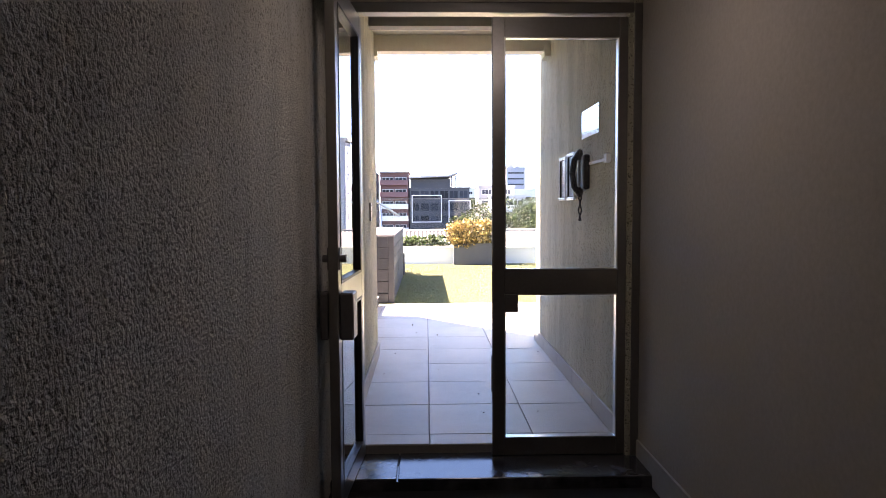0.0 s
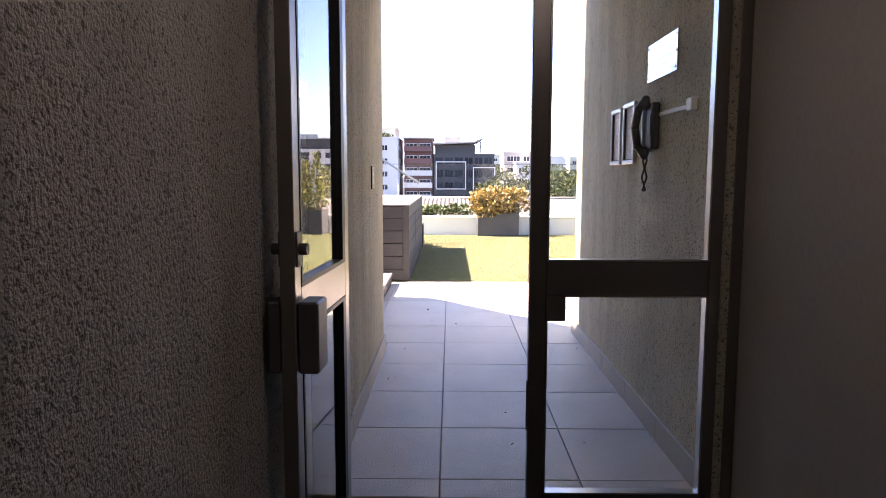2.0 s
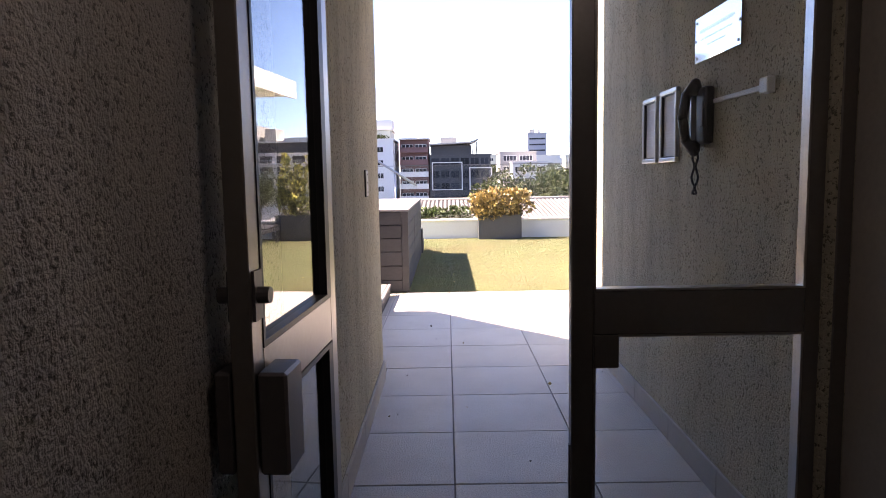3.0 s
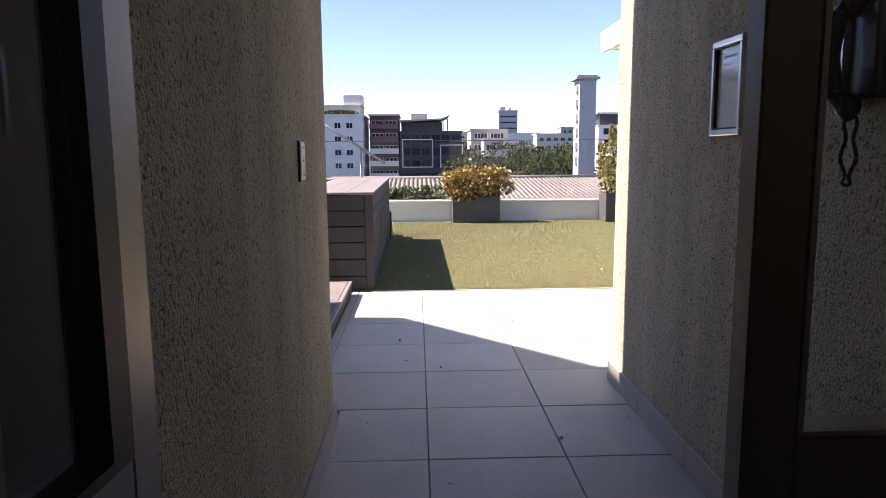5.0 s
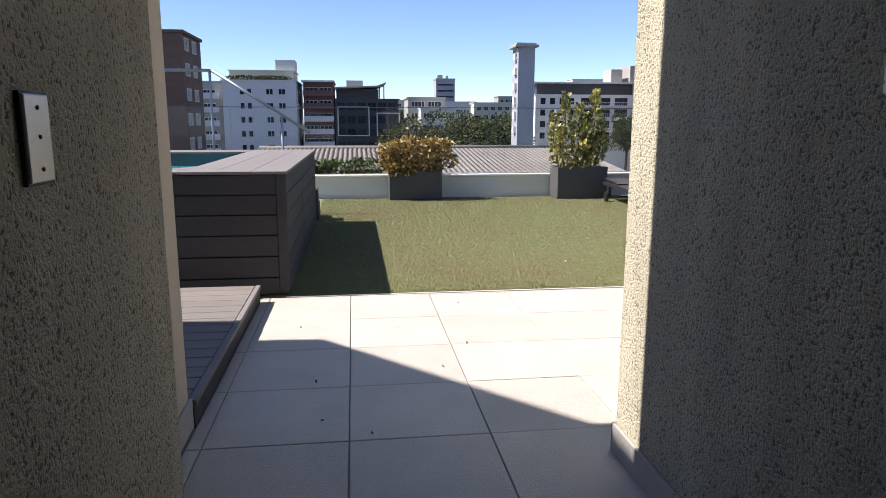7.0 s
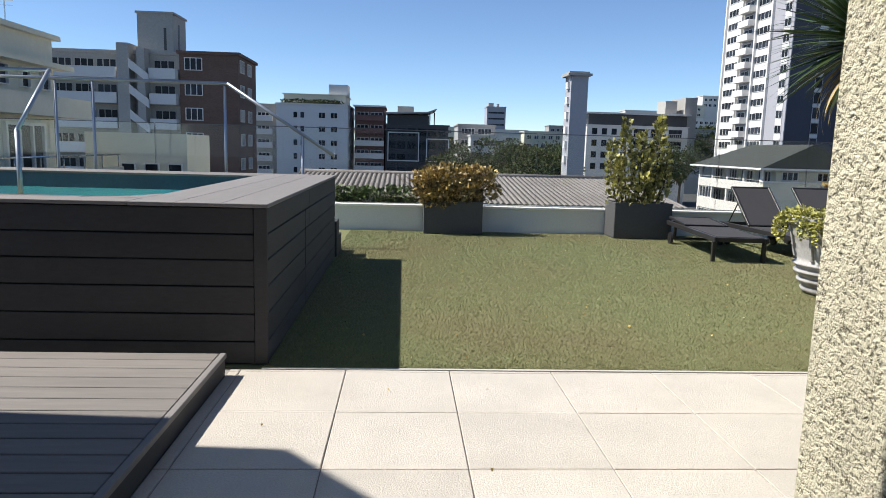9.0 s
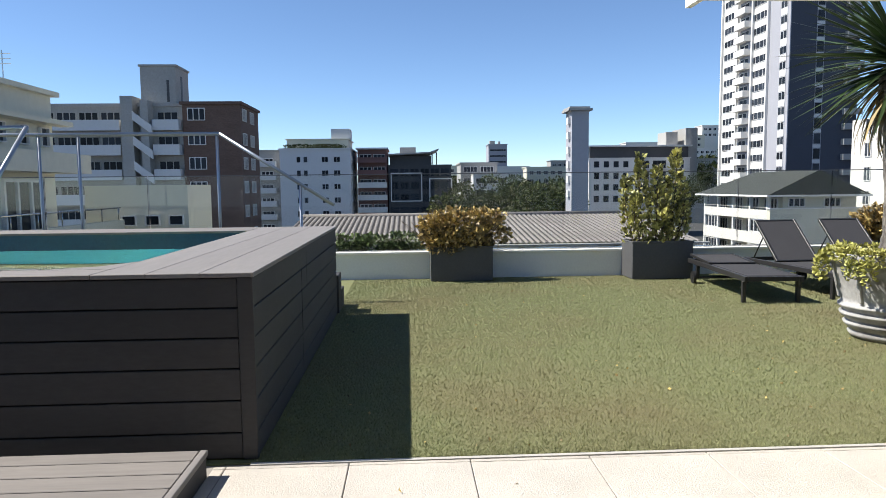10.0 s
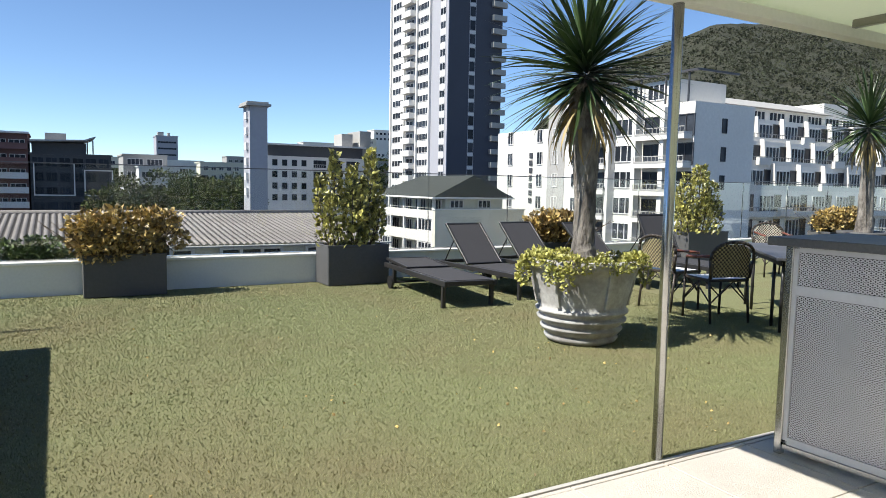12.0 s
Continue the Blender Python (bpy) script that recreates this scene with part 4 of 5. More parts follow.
part("runners", tube([(0.45 * math.cos(a * 0.4), 0.45 * math.sin(a * 0.4), -0.02) for a in range(16)], 0.008, 6, False), WOODY, succ)

pot2 = thing("round_pot", "dark round pot at the far end of the terrace", "plant pot", pose(15.04, 15.10, 0))
part("body", lathe([(0.3, 0.002), (0.34, 0.05), (0.45, 0.5), (0.5, 0.56), (0.48, 0.6), (0.42, 0.58)], 40), PLANTER, pot2)
part("soil", lathe([(0.41, 0.5), (0.42, 0.55)], 24), SOIL, pot2)
sword_palm("sword-leaved palm with pale dry skirt at the far terrace end", pose(15.04, 15.10, 0.55),
           [(0, 0, -0.02, 0.18), (0.02, 0, 0.4, 0.14), (0, 0.0, 1.2, 0.125), (-0.06, 0.01, 1.95, 0.14), (-0.08, 0.01, 2.13, 0.1)], 170, 1.2, 21)


# ---- sun loungers ----
def lounger(label, m, back_angle):
    """Feet at local y = 0, head at y = 2; back_angle lifts the last 0.75 m."""
    ob = thing("sun_lounger", label, "sun lounger", m, "sun loungers along the parapet")
    w, z, hinge, L = 0.66, 0.31, 1.22, 1.98
    for x in (0.0, w - 0.045):
        part("side_rail", B((x, x + 0.045, 0.0, L, z - 0.06, z), bevel=0.005), FRAME_DK, ob)
    part("foot_rail", B((0.046, w - 0.046, 0.0, 0.045, z - 0.055, z - 0.002), bevel=0.004), FRAME_DK, ob)
    part("cross_rail", B((0.046, w - 0.046, hinge - 0.03, hinge, z - 0.055, z - 0.006), bevel=0.004), FRAME_DK, ob)
    part("cross_rail", B((0.046, w - 0.046, L - 0.045, L, z - 0.055, z - 0.006), bevel=0.004), FRAME_DK, ob)
    for x in (0.004, w - 0.049):
        part("leg", B((x, x + 0.045, 0.06, 0.105, 0.001, z - 0.061), bevel=0.004), FRAME_DK, ob)
        part("leg", B((x, x + 0.045, 1.62, 1.665, 0.07, z - 0.061), bevel=0.004), FRAME_DK, ob)
    part("axle", tube([(-0.03, 1.642, 0.085), (w + 0.03, 1.642, 0.085)], 0.012, 10), FRAME_DK, ob)
    for x in (-0.045, w + 0.012):
        bm = bmesh.new()
        add_tube(bm, (x, 1.642, 0.085), (x + 0.033, 1.642, 0.085), 0.084, n=24)
        wl = part("wheel", bm, RUBBER, ob)
        hub = bmesh.new()
        add_tube(hub, (x - 0.004, 1.642, 0.085), (x + 0.037, 1.642, 0.085), 0.03, n=14)
        part("hub", hub, FRAME_DK, wl)
    part("sling", B((0.05, w - 0.05, 0.05, hinge - 0.035, z - 0.016, z + 0.004), bevel=0.003), SLING, ob, "charcoal woven sling")
    c, s = math.cos(radians(back_angle)), math.sin(radians(back_angle))
    back = part("backrest", B((0.05, w - 0.05, 0.0, 0.02, -0.012, 0.02), (0.05, w - 0.05, 0.735, 0.76, -0.012, 0.02), (0.03, 0.06, 0.0, 0.76, -0.014, 0.022), (w - 0.06, w - 0.03, 0.0, 0.76, -0.014, 0.022), bevel=0.004), FRAME_DK, ob)
    back.matrix_basis = pose(0, hinge, z + 0.004, back_angle, 0, 0)
    part("back_sling", B((0.062, w - 0.062, 0.022, 0.733, 0.0, 0.012), bevel=0.002), SLING, back, "charcoal woven sling")
    if back_angle > 10:
        for x in (0.07, w - 0.07):
            part("back_strut", tube([(x, hinge + 0.5 * c, z + 0.5 * s - 0.01), (x, hinge + 0.62, z - 0.03)], 0.009, 8), FRAME_DK, ob)
    return ob


lounger("flat charcoal sling sun lounger beside the tall planter", pose(4.366, 13.672, 0, 0, 0, -5), 3)
lounger("charcoal sling sun lounger with its back raised", pose(5.485, 13.759, 0, 0, 0, 3), 43)
lounger("charcoal sling sun lounger with its back raised", pose(6.458, 13.905, 0, 0, 0, 2), 43)
lounger("charcoal sling sun lounger half hidden by the pot", pose(7.703, 13.808, 0, 0, 0, 6), 42)
lounger("charcoal sling sun lounger with its back steeply raised", pose(8.530, 13.516, 0, 0, 0, -4), 60)


# ---- bistro set ----
def bistro_chair(label, m, cane):
    """Faces local +y; back at y = 0."""
    ob = thing("bistro_chair", label, "chair", m, "cane chairs round the terrace table")
    w, d, sh = 0.50, 0.46, 0.45
    for x in (0.02, w - 0.02):
        part("front_leg", tube([(x, d - 0.02, 0.001), (x, d - 0.03, sh), (x, d - 0.05, 0.66)], 0.014, 10), WICKER_DK, ob)
        part("back_leg", tube([(x, -0.03, 0.001), (x, 0.02, sh), (x * 0.98 + 0.005, -0.02, 0.62)], 0.014, 10), WICKER_DK, ob)
        part("arm", tube([(x, d - 0.05, 0.66), (x, d * 0.5, 0.675), (x, 0.0, 0.70)], 0.016, 10), RED_CANE, ob, "wrapped cane arm")
        part("side_brace", tube([(x, d - 0.025, 0.22), (x, d / 2, 0.40), (x, 0.0, 0.22)], 0.008, 8), WICKER_DK, ob)
    for y in (0.0, d - 0.025):
        part("cross_brace", tube([(0.02, y, 0.2), (w / 2, y, 0.41), (w - 0.02, y, 0.2)], 0.008, 8), WICKER_DK, ob)
    part("seat_frame", B((0.01, w - 0.01, 0.0, 0.03, sh - 0.02, sh + 0.01), (0.01, w - 0.01, d - 0.03, d, sh - 0.02, sh + 0.01), (0.01, 0.04, 0.03, d - 0.03, sh - 0.02, sh + 0.01), (w - 0.04, w - 0.01, 0.03, d - 0.03, sh - 0.02, sh + 0.01), bevel=0.006), WICKER_DK, ob)
    part("seat", B((0.042, w - 0.042, 0.032, d - 0.032, sh - 0.004, sh + 0.008)), PLASTIC_W, ob, "pale woven seat")
    hoop = [(0.02, 0.0, 0.47)]
    for k in range(13):
        a = math.pi * (1 - k / 12)
        hoop.append((w / 2 + 0.26 * math.cos(a), -0.02 - 0.05 * math.sin(a), 0.66 + 0.19 * math.sin(a) ** 0.7))
    hoop.append((w - 0.02, 0.0, 0.47))
    part("back_hoop", tube(hoop, 0.017, 10), WICKER_DK, ob, "dark wrapped cane hoop")
    weave, fill = [], []
    for i in range(22):
        for j in range(17):
            u, v = (i + 0.5) / 22, (j + 0.5) / 17
            x, z = 0.02 + (w - 0.04) * u, 0.48 + 0.36 * v
            if z > 0.66 + 0.19 * max(0.0, 1 - ((x - w / 2) / 0.25) ** 2) ** 0.5 - 0.02:
                continue
            yy = -0.005 - 0.06 * math.sin(math.pi * u) * v
            (weave if (i + j) % 2 else fill).append((x - 0.0112, x + 0.0112, yy - 0.003, yy + 0.003, z - 0.0108, z + 0.0108))
    part("back_weave", B(*fill), cane, ob, "cream woven cane")
    part("back_weave_dark", B(*weave), WICKER_DK, ob, "dark woven cane")
    return ob


bistro_chair("dark cane bistro chair with a cream woven back", pose(6.458, 11.882, 0, 0, 0, -14), WICKER)
bistro_chair("dark cane bistro chair turned side-on to the table", pose(6.62, 12.98, 0, 0, 0, -88), WICKER)
bistro_chair("cream cane bistro chair beyond the table", pose(11.15, 14.25, 0, 0, 0, 150), CANE_PALE)
bistro_chair("cane bistro chair beside the far table end", pose(9.455, 12.251, 0, 0, 0, 40), WICKER)
table = thing("terrace_table", "long dark-topped terrace table on slim metal legs", "table", pose(7.6, 11.65, 0, 0, 0, 47))
part("tabletop", B((-1.0, 1.0, -0.45, 0.45, 0.715, 0.745), bevel=0.006), STONE_DK, table)
part("apron", B((-0.94, 0.94, -0.40, -0.385, 0.66, 0.714), (-0.94, 0.94, 0.385, 0.40, 0.66, 0.714)), FRAME_DK, table)
for x in (-0.86, 0.86, -0.5, 0.5):
    for y in (-0.36, 0.36):
        part("leg", tube([(x, y, 0.001), (x, y, 0.714)], 0.017, 10), FRAME_DK, table)

# ---- bar counter with perforated panels ----
bar = thing("bar_counter", "outdoor bar counter with perforated metal panels and dark top", "bar counter", pose(3.928, 9.352, 0, 0, 0, 3))


def perforated(w, h, pitch, r):
    """A sheet in the plane x = 0, along -y, with staggered round holes."""
    verts, faces = [], []
    rows, cols = int(h / (pitch * 0.866)), int(w / pitch)
    n = 8
    for j in range(rows):
        for i in range(cols):
            cy, cz = (i + 0.5) * w / cols, (j + 0.5) * h / rows
            hy, hz = w / cols / 2, h / rows / 2
            cy += 0.5 * hy * (1 if j % 2 else -1)
            off = 0.0
            k = len(verts)
            for q in range(n):
                a = 2 * math.pi * (q + 0.5) / n
                s = 1 / max(abs(math.cos(a)), abs(math.sin(a)))
                verts.append((0, -(cy + hy * math.cos(a) * s), cz + hz * math.sin(a) * s))
            for q in range(n):
                a = 2 * math.pi * (q + 0.5) / n
                verts.append((0, -(cy + off + r * math.cos(a)), cz + r * math.sin(a)))
            for q in range(n):
                p = (q + 1) % n
                faces.append((k + q, k + p, k + n + p, k + n + q))
    return verts, faces


for (a, b, z0, z1) in ((0.05, 2.05, 0.10, 0.84), (0.05, 2.05, 0.895, 1.06)):
    v, f = perforated(b - a, z1 - z0, 0.0205, 0.0043)
    sheet = part("perforated_panel", raw_mesh("perforated_panel", v, f, PERF), None, bar, "perforated aluminium sheet")
    sheet.location = (0.004, -a, z0)
part("panel_border", B((0.0, 0.01, -0.05, -0.012, 0.08, 1.08), (0.0, 0.01, -2.05, -0.05, 0.06, 0.098), (0.0, 0.01, -2.05, -0.05, 0.842, 0.893), (0.0, 0.01, -2.05, -0.05, 1.062, 1.09)), PERF, bar)
for y in (-0.006, -1.05, -2.09):
    part("leg", B((-0.012, 0.03, y - 0.02, y + 0.02, 0.001, 1.09), bevel=0.004), STEEL, bar)
    part("leg", B((0.58, 0.62, y - 0.02, y + 0.02, 0.001, 1.09), bevel=0.004), STEEL, bar)
part("bottom_rail", B((-0.008, 0.02, -2.07, -0.03, 0.035, 0.058)), STEEL, bar)
part("back_panel", B((0.034, 0.046, -2.06, -0.03, 0.06, 1.08)), FRAME_DK, bar)
part("end_panel", B((0.05, 0.57, -0.012, -0.002, 0.06, 1.08)), PERF, bar)
part("countertop", B((-0.06, 0.72, -2.15, 0.09, 1.092, 1.135), bevel=0.005), STONE_DK, bar, "dark stone counter top")

# ---- canopy ----
canopy = thing("canopy", "flat white terrace canopy on stainless steel posts", "canopy", pose(0, 0, 0))
for x in (3.285, 8.3, 13.4):
    part("post", tube([(x, 9.575, 0.004), (x, 9.575, 2.25)], 0.027, 20), STEEL, canopy)
part("front_beam", B((2.022, 14.0, 9.53, 9.62, 2.25, 2.31), bevel=0.004), WHITE, canopy)
part("fascia", B((1.99, 2.02, 6.90, 9.68, 2.23, 2.42), (2.022, 14.0, 9.65, 9.68, 2.30, 2.42)), WHITE, canopy, "white fascia board")
part("roof_sheet", B((2.022, 14.0, 6.90, 9.648, 2.345, 2.41)), AWNING, canopy, "pale canopy soffit panels")
for x in (3.33, 4.65, 5.97, 7.29, 8.61, 9.93, 11.25, 12.57):
    part("rafter", B((x - 0.02, x + 0.02, 6.90, 9.528, 2.30, 2.344)), ALU, canopy)


# ---- the city beyond the parapet ----
def facade_window(w, h, mull=1, trim=None):
    """Meshes of one window: a frame with mullions in one piece, and the glass set back in it."""
    t, d = min(0.09, w * 0.06), 0.12
    xs = [0, t]
    for k in range(1, mull + 1):
        xs += [w * k / (mull + 1) - t / 2, w * k / (mull + 1) + t / 2]
    xs += [w - t, w]
    zs = [0, t, h - t, h]
    bm, made = bmesh.new(), {}

    def corner(i, j, back):
        if (i, j, back) not in made:
            made[i, j, back] = bm.verts.new((xs[i], 0.02 if back else -d, zs[j]))
        return made[i, j, back]

    def solid(i, j):
        return 0 <= i < len(xs) - 1 and 0 <= j < 3 and (j != 1 or i % 2 == 0)
    for i in range(len(xs) - 1):
        for j in range(3):
            if not solid(i, j):
                continue
            bm.faces.new([corner(p, q, 0) for p, q in ((i, j), (i + 1, j), (i + 1, j + 1), (i, j + 1))])
            for di, dj, e, f in ((-1, 0, (i, j + 1), (i, j)), (1, 0, (i + 1, j), (i + 1, j + 1)), (0, -1, (i, j), (i + 1, j)), (0, 1, (i + 1, j + 1), (i, j + 1))):
                if not solid(i + di, j + dj):
                    bm.faces.new((corner(*f, 0), corner(*e, 0), corner(*e, 1), corner(*f, 1)))
    return mesh_of("window", bm, trim or TOWER_W), mesh_of("pane", B((t, w - t, -0.03, 0.01, t, h - t)), PANE)


def face_matrix(face, w, d):
    """Local frame of a face of a block w by d: x along the face, y inwards."""
    if face == "s":
        return Matrix.Identity(4)
    if face == "w":
        return Matrix.Translation((0, d, 0)) @ pose(0, 0, 0, 0, 0, -90)
    return Matrix.Translation((w, 0, 0)) @ pose(0, 0, 0, 0, 0, 90)


def add_windows(ob, fm, meshes, xs, zs, skip=()):
    win, pane = meshes
    for i, x in enumerate(xs):
        for j, z in enumerate(zs):
            if (i, j) in skip:
                continue
            o = part("window", win, None, ob)
            o.matrix_basis = fm @ Matrix.Translation((x, 0, z))
            part("pane", pane, None, o)


def add_balconies(ob, fm, x0, x1, zs, depth, material, height=1.0, rail=False):
    if rail:
        bars = [(0, x1 - x0, -depth, -depth + 0.06, height - 0.08, height)]
        n = max(3, int((x1 - x0) / 0.5))
        bars += [((x1 - x0) * k / n - 0.02, (x1 - x0) * k / n + 0.02, -depth, -depth + 0.05, 0, height - 0.08) for k in range(n + 1)]
        bars.append((0, x1 - x0, -depth, 0.02, -0.22, 0))
        me = mesh_of("balcony", B(*bars), material)
    else:
        me = mesh_of("balcony", B((0, x1 - x0, -depth, 0.02, -0.2, 0), (0, x1 - x0, -depth, -depth + 0.15, 0, height), (0, 0.12, -depth + 0.15, 0.0, 0, height), (x1 - x0 - 0.12, x1 - x0, -depth + 0.15, 0.0, 0, height)), material)
    for z in zs:
        o = part("balcony", me, None, ob)
        o.matrix_basis = fm @ Matrix.Translation((x0, 0, z))


def block(name, label, m, w, d, z0, z1, wall, roof_up=0.5, category="building"):
    ob = thing(name, label, category, m)
    part("wall", B((0, w, 0, d, z0, z1)), wall, ob)
    part("roof", B((-0.25, w + 0.25, -0.25, d + 0.25, z1, z1 + roof_up)), wall, ob)
    return ob


G = -12.0
# brown brick block with concrete wing and stair tower
ob = block("apartment_block", "brown brick apartment block with white windows", pose(-26.4, 91.29, 0), 6.9, 10, G, 11.5, BRICK, 0.35)
fm = face_matrix("s", 6.9, 10)
add_windows(ob, fm, facade_window(2.1, 1.5, 2), [0.6], [9.6 - 2.95 * k for k in range(6)])
fm = face_matrix("e", 6.9, 10)
add_windows(ob, fm, facade_window(2.0, 1.5, 2), [0.9, 5.0], [9.6 - 2.95 * k for k in range(6)])
ob = block("apartment_block", "grey concrete apartment block with open galleries and a stair tower", pose(-44.5, 91.70, 0), 18.0, 9.5, G, 11.3, CONC, 0.4)
fm = face_matrix("s", 18, 9.5)
add_balconies(ob, fm, 0.3, 11.0, [8.6 - 2.95 * k for k in range(6)], 1.4, PALE, 1.05)
add_balconies(ob, fm, 14.8, 17.9, [8.6 - 2.95 * k for k in range(6)], 1.4, PALE, 1.05)
# oversized dark windows also stand in for the shade inside the galleries
add_windows(ob, fm, facade_window(2.35, 1.95, 2, CONC), [0.5, 3.1, 5.7, 8.3], [8.75 - 2.95 * k for k in range(6)])
add_windows(ob, fm, facade_window(2.5, 1.95, 2, CONC), [15.0], [8.75 - 2.95 * k for k in range(6)])
part("stair_tower", B((11.3, 12.7, -1.7, 2.0, G, 12.4), (13.6, 14.5, -1.7, 2.0, G, 11.9)), CONC, ob)
for k in range(6):
    part("stair_flight", extrude_profile([(12.7, 10.6 - 2.95 * k), (14.9, 8.9 - 2.95 * k), (14.9, 7.9 - 2.95 * k), (12.7, 9.6 - 2.95 * k)], "y", -1.9, -1.6), PALE, ob, "slanting pale stair parapet")
part("lift_house", B((13.1, 17.3, 0.2, 5.0, 11.7, 16.1), (12.95, 17.45, 0.05, 5.2, 16.1, 16.35)), CONC, ob, "tall concrete lift house")
part("lift_slot", B((16.2, 16.5, 0.17, 0.2, 11.9, 14.5)), DARKB, ob)
part("lift_slot", B((17.3, 17.33, 2.0, 2.6, 11.9, 15.2)), DARKB, ob)

# cream house next door on the left
ob = thing("cream_house", "cream rendered house with stepped balconies next door", "house", pose(0, 0, 0))
part("wall", B((-20, -11, 18, 29.5, G, 4.4)), CREAM, ob)
part("roof", B((-20.2, -10.8, 17.8, 29.7, 4.4, 4.55)), CREAM, ob, "flat roof edge")
fe = Matrix.Translation((-11, 18, 0)) @ pose(0, 0, 0, 0, 0, 90)
add_windows(ob, fe, facade_window(0.5, 0.6, 0), [7.0, 8.2, 9.4, 10.6], [2.75])
part("eaves_band", B((-11.0, -10.5, 18, 29.9, 3.45, 3.6)), CREAM, ob)
part("balcony", B((-11.0, -9.95, 18, 29.8, 1.9, 2.02), (-10.1, -9.95, 18, 29.8, 2.02, 2.5), (-11.0, -9.95, 29.65, 29.8, 2.02, 2.5)), CREAM, ob, "cream balcony parapet")
add_windows(ob, fe, facade_window(2.2, 1.7, 2), [2.0, 5.2, 8.4], [0.0])
part("lower_terrace", B((-11.0, -9.0, 18, 29.9, G, -0.3), (-9.15, -9.0, 18, 29.9, -0.3, 0.35)), CREAM, ob, "lower terrace parapet")
part("terrace_rail", tube([(-9.08, 18, 0.75), (-9.08, 29.8, 0.75)], 0.025, 8), STEEL, ob)
for k in range(10):
    part("rail_post", tube([(-9.08, 18.4 + 1.25 * k, 0.35), (-9.08, 18.4 + 1.25 * k, 0.75)], 0.018, 6), STEEL, ob)
part("garden_wall", B((-10.4, -6.95, 30.2, 33.0, G, 1.5)), CREAM, ob, "plain cream side block")
add_windows(ob, Matrix.Translation((-10.4, 30.2, 0)), facade_window(0.5, 0.35, 0), [1.2, 2.0, 2.8], [0.12])
aer = bmesh.new()
add_tube(aer, (-11.6, 28.0, 4.5), (-11.6, 28.0, 5.6), 0.02, n=6)
for z in (5.2, 5.35, 5.5):
    add_tube(aer, (-11.85, 28.0, z), (-11.35, 28.0, z), 0.012, n=6)
part("aerial", aer, STEEL, ob, "roof television aerial")

# pale grey apartment block with a roof garden
ob = block("apartment_block", "pale grey apartment block with a planted roof terrace", pose(-27.0, 157.30, 0), 15.3, 20, G, 9.6, PALE, 0.3)
fm = face_matrix("s", 15.3, 20)
add_windows(ob, fm, facade_window(0.9, 1.3, 0, PALE), [3.6, 5.1], [6.8 - 2.95 * k for k in range(5)])
add_windows(ob, fm, facade_window(1.5, 1.3, 1, PALE), [9.0, 11.6], [6.8 - 2.95 * k for k in range(5)])
part("roof_storey", B((1.2, 14.6, 2.5, 15, 9.9, 11.9), (0.9, 14.9, 2.2, 15.3, 11.9, 12.1)), CREAM, ob, "set-back roof storey")
part("roof_room", B((10.9, 15.0, 3, 9, 12.1, 14.3)), PALE, ob)
fm = face_matrix("e", 15.3, 20)
add_windows(ob, fm, facade_window(1.4, 1.3, 1, PALE), [3, 9, 15], [6.8 - 2.95 * k for k in range(5)])
hedge = [((1.5 + 1.0 * k, 1.2, 10.2), (0.8, 0.7, 0.5)) for k in range(13)]
part("roof_hedge", leaf_cloud("roof_hedge", 900, 0.45, TREE_L, lambda r: lumps(r, hedge), 41), None, ob, "row of roof-garden plants")
ob = block("apartment_block", "narrow grey apartment block with stacked balconies", pose(-32.3, 159.33, 0), 5.2, 12, G, 9.4, CONC, 0.3)
add_balconies(ob, face_matrix("s", 5.2, 12), 0.2, 4.2, [6.2 - 2.9 * k for k in range(6)], 1.3, PALE)
add_windows(ob, face_matrix("s", 5.2, 12), facade_window(2.6, 1.6, 2), [0.9], [6.3 - 2.9 * k for k in range(6)])

# red-brown block with long balconies
ob = block("apartment_block", "red-brown block with long shaded balconies", pose(-10.5, 162.38, 0), 6.6, 14, G, 9.8, REDB, 0.35)
fm = face_matrix("s", 6.6, 14)
add_balconies(ob, fm, 0.0, 6.6, [7.0, 4.2], 1.5, REDB, 1.0)
add_balconies(ob, fm, 0.0, 6.6, [1.4 - 2.8 * k for k in range(4)], 1.5, TOWER_W, 1.0)
add_windows(ob, fm, facade_window(2.7, 1.6, 2), [0.4, 3.5], [7.1 - 2.8 * k for k in range(6)])
part("eaves", B((-0.3, 6.9, -1.6, 0, 9.8, 10.15)), TOWER_W, ob)

# dark glazed office with white outline frames
ob = block("office_block", "dark glazed office block with white outline frames", pose(-3.6, 162.38, 0), 14.2, 16, G, 6.0, DARKB, 0.3)
fm = face_matrix("s", 14.2, 16)
add_windows(ob, fm, facade_window(2.0, 1.9, 1, DARKB), [0.3 + 2.3 * k for k in range(6)], [3.6 - 2.9 * k for k in range(5)])
part("roof_storey", B((0.3, 9.8, 1.5, 12, 6.3, 8.4)), DARKB, ob)
part("roof_slab", extrude_profile([(0.0, 8.4), (9.6, 8.8), (11.4, 9.6), (11.4, 9.85), (9.4, 9.1), (0.0, 8.75)], "y", -1.5, 13), CONC, ob, "sloping thin roof slab")
for x in (9.9, 10.9):
    part("roof_post", tube([(x, -1.0, 6.3), (x, -1.0, 9.0)], 0.12, 8), DARKB, ob)
part("plant_room", B((2.6, 6.3, 3, 8, 8.6, 10.4)), CONC, ob)
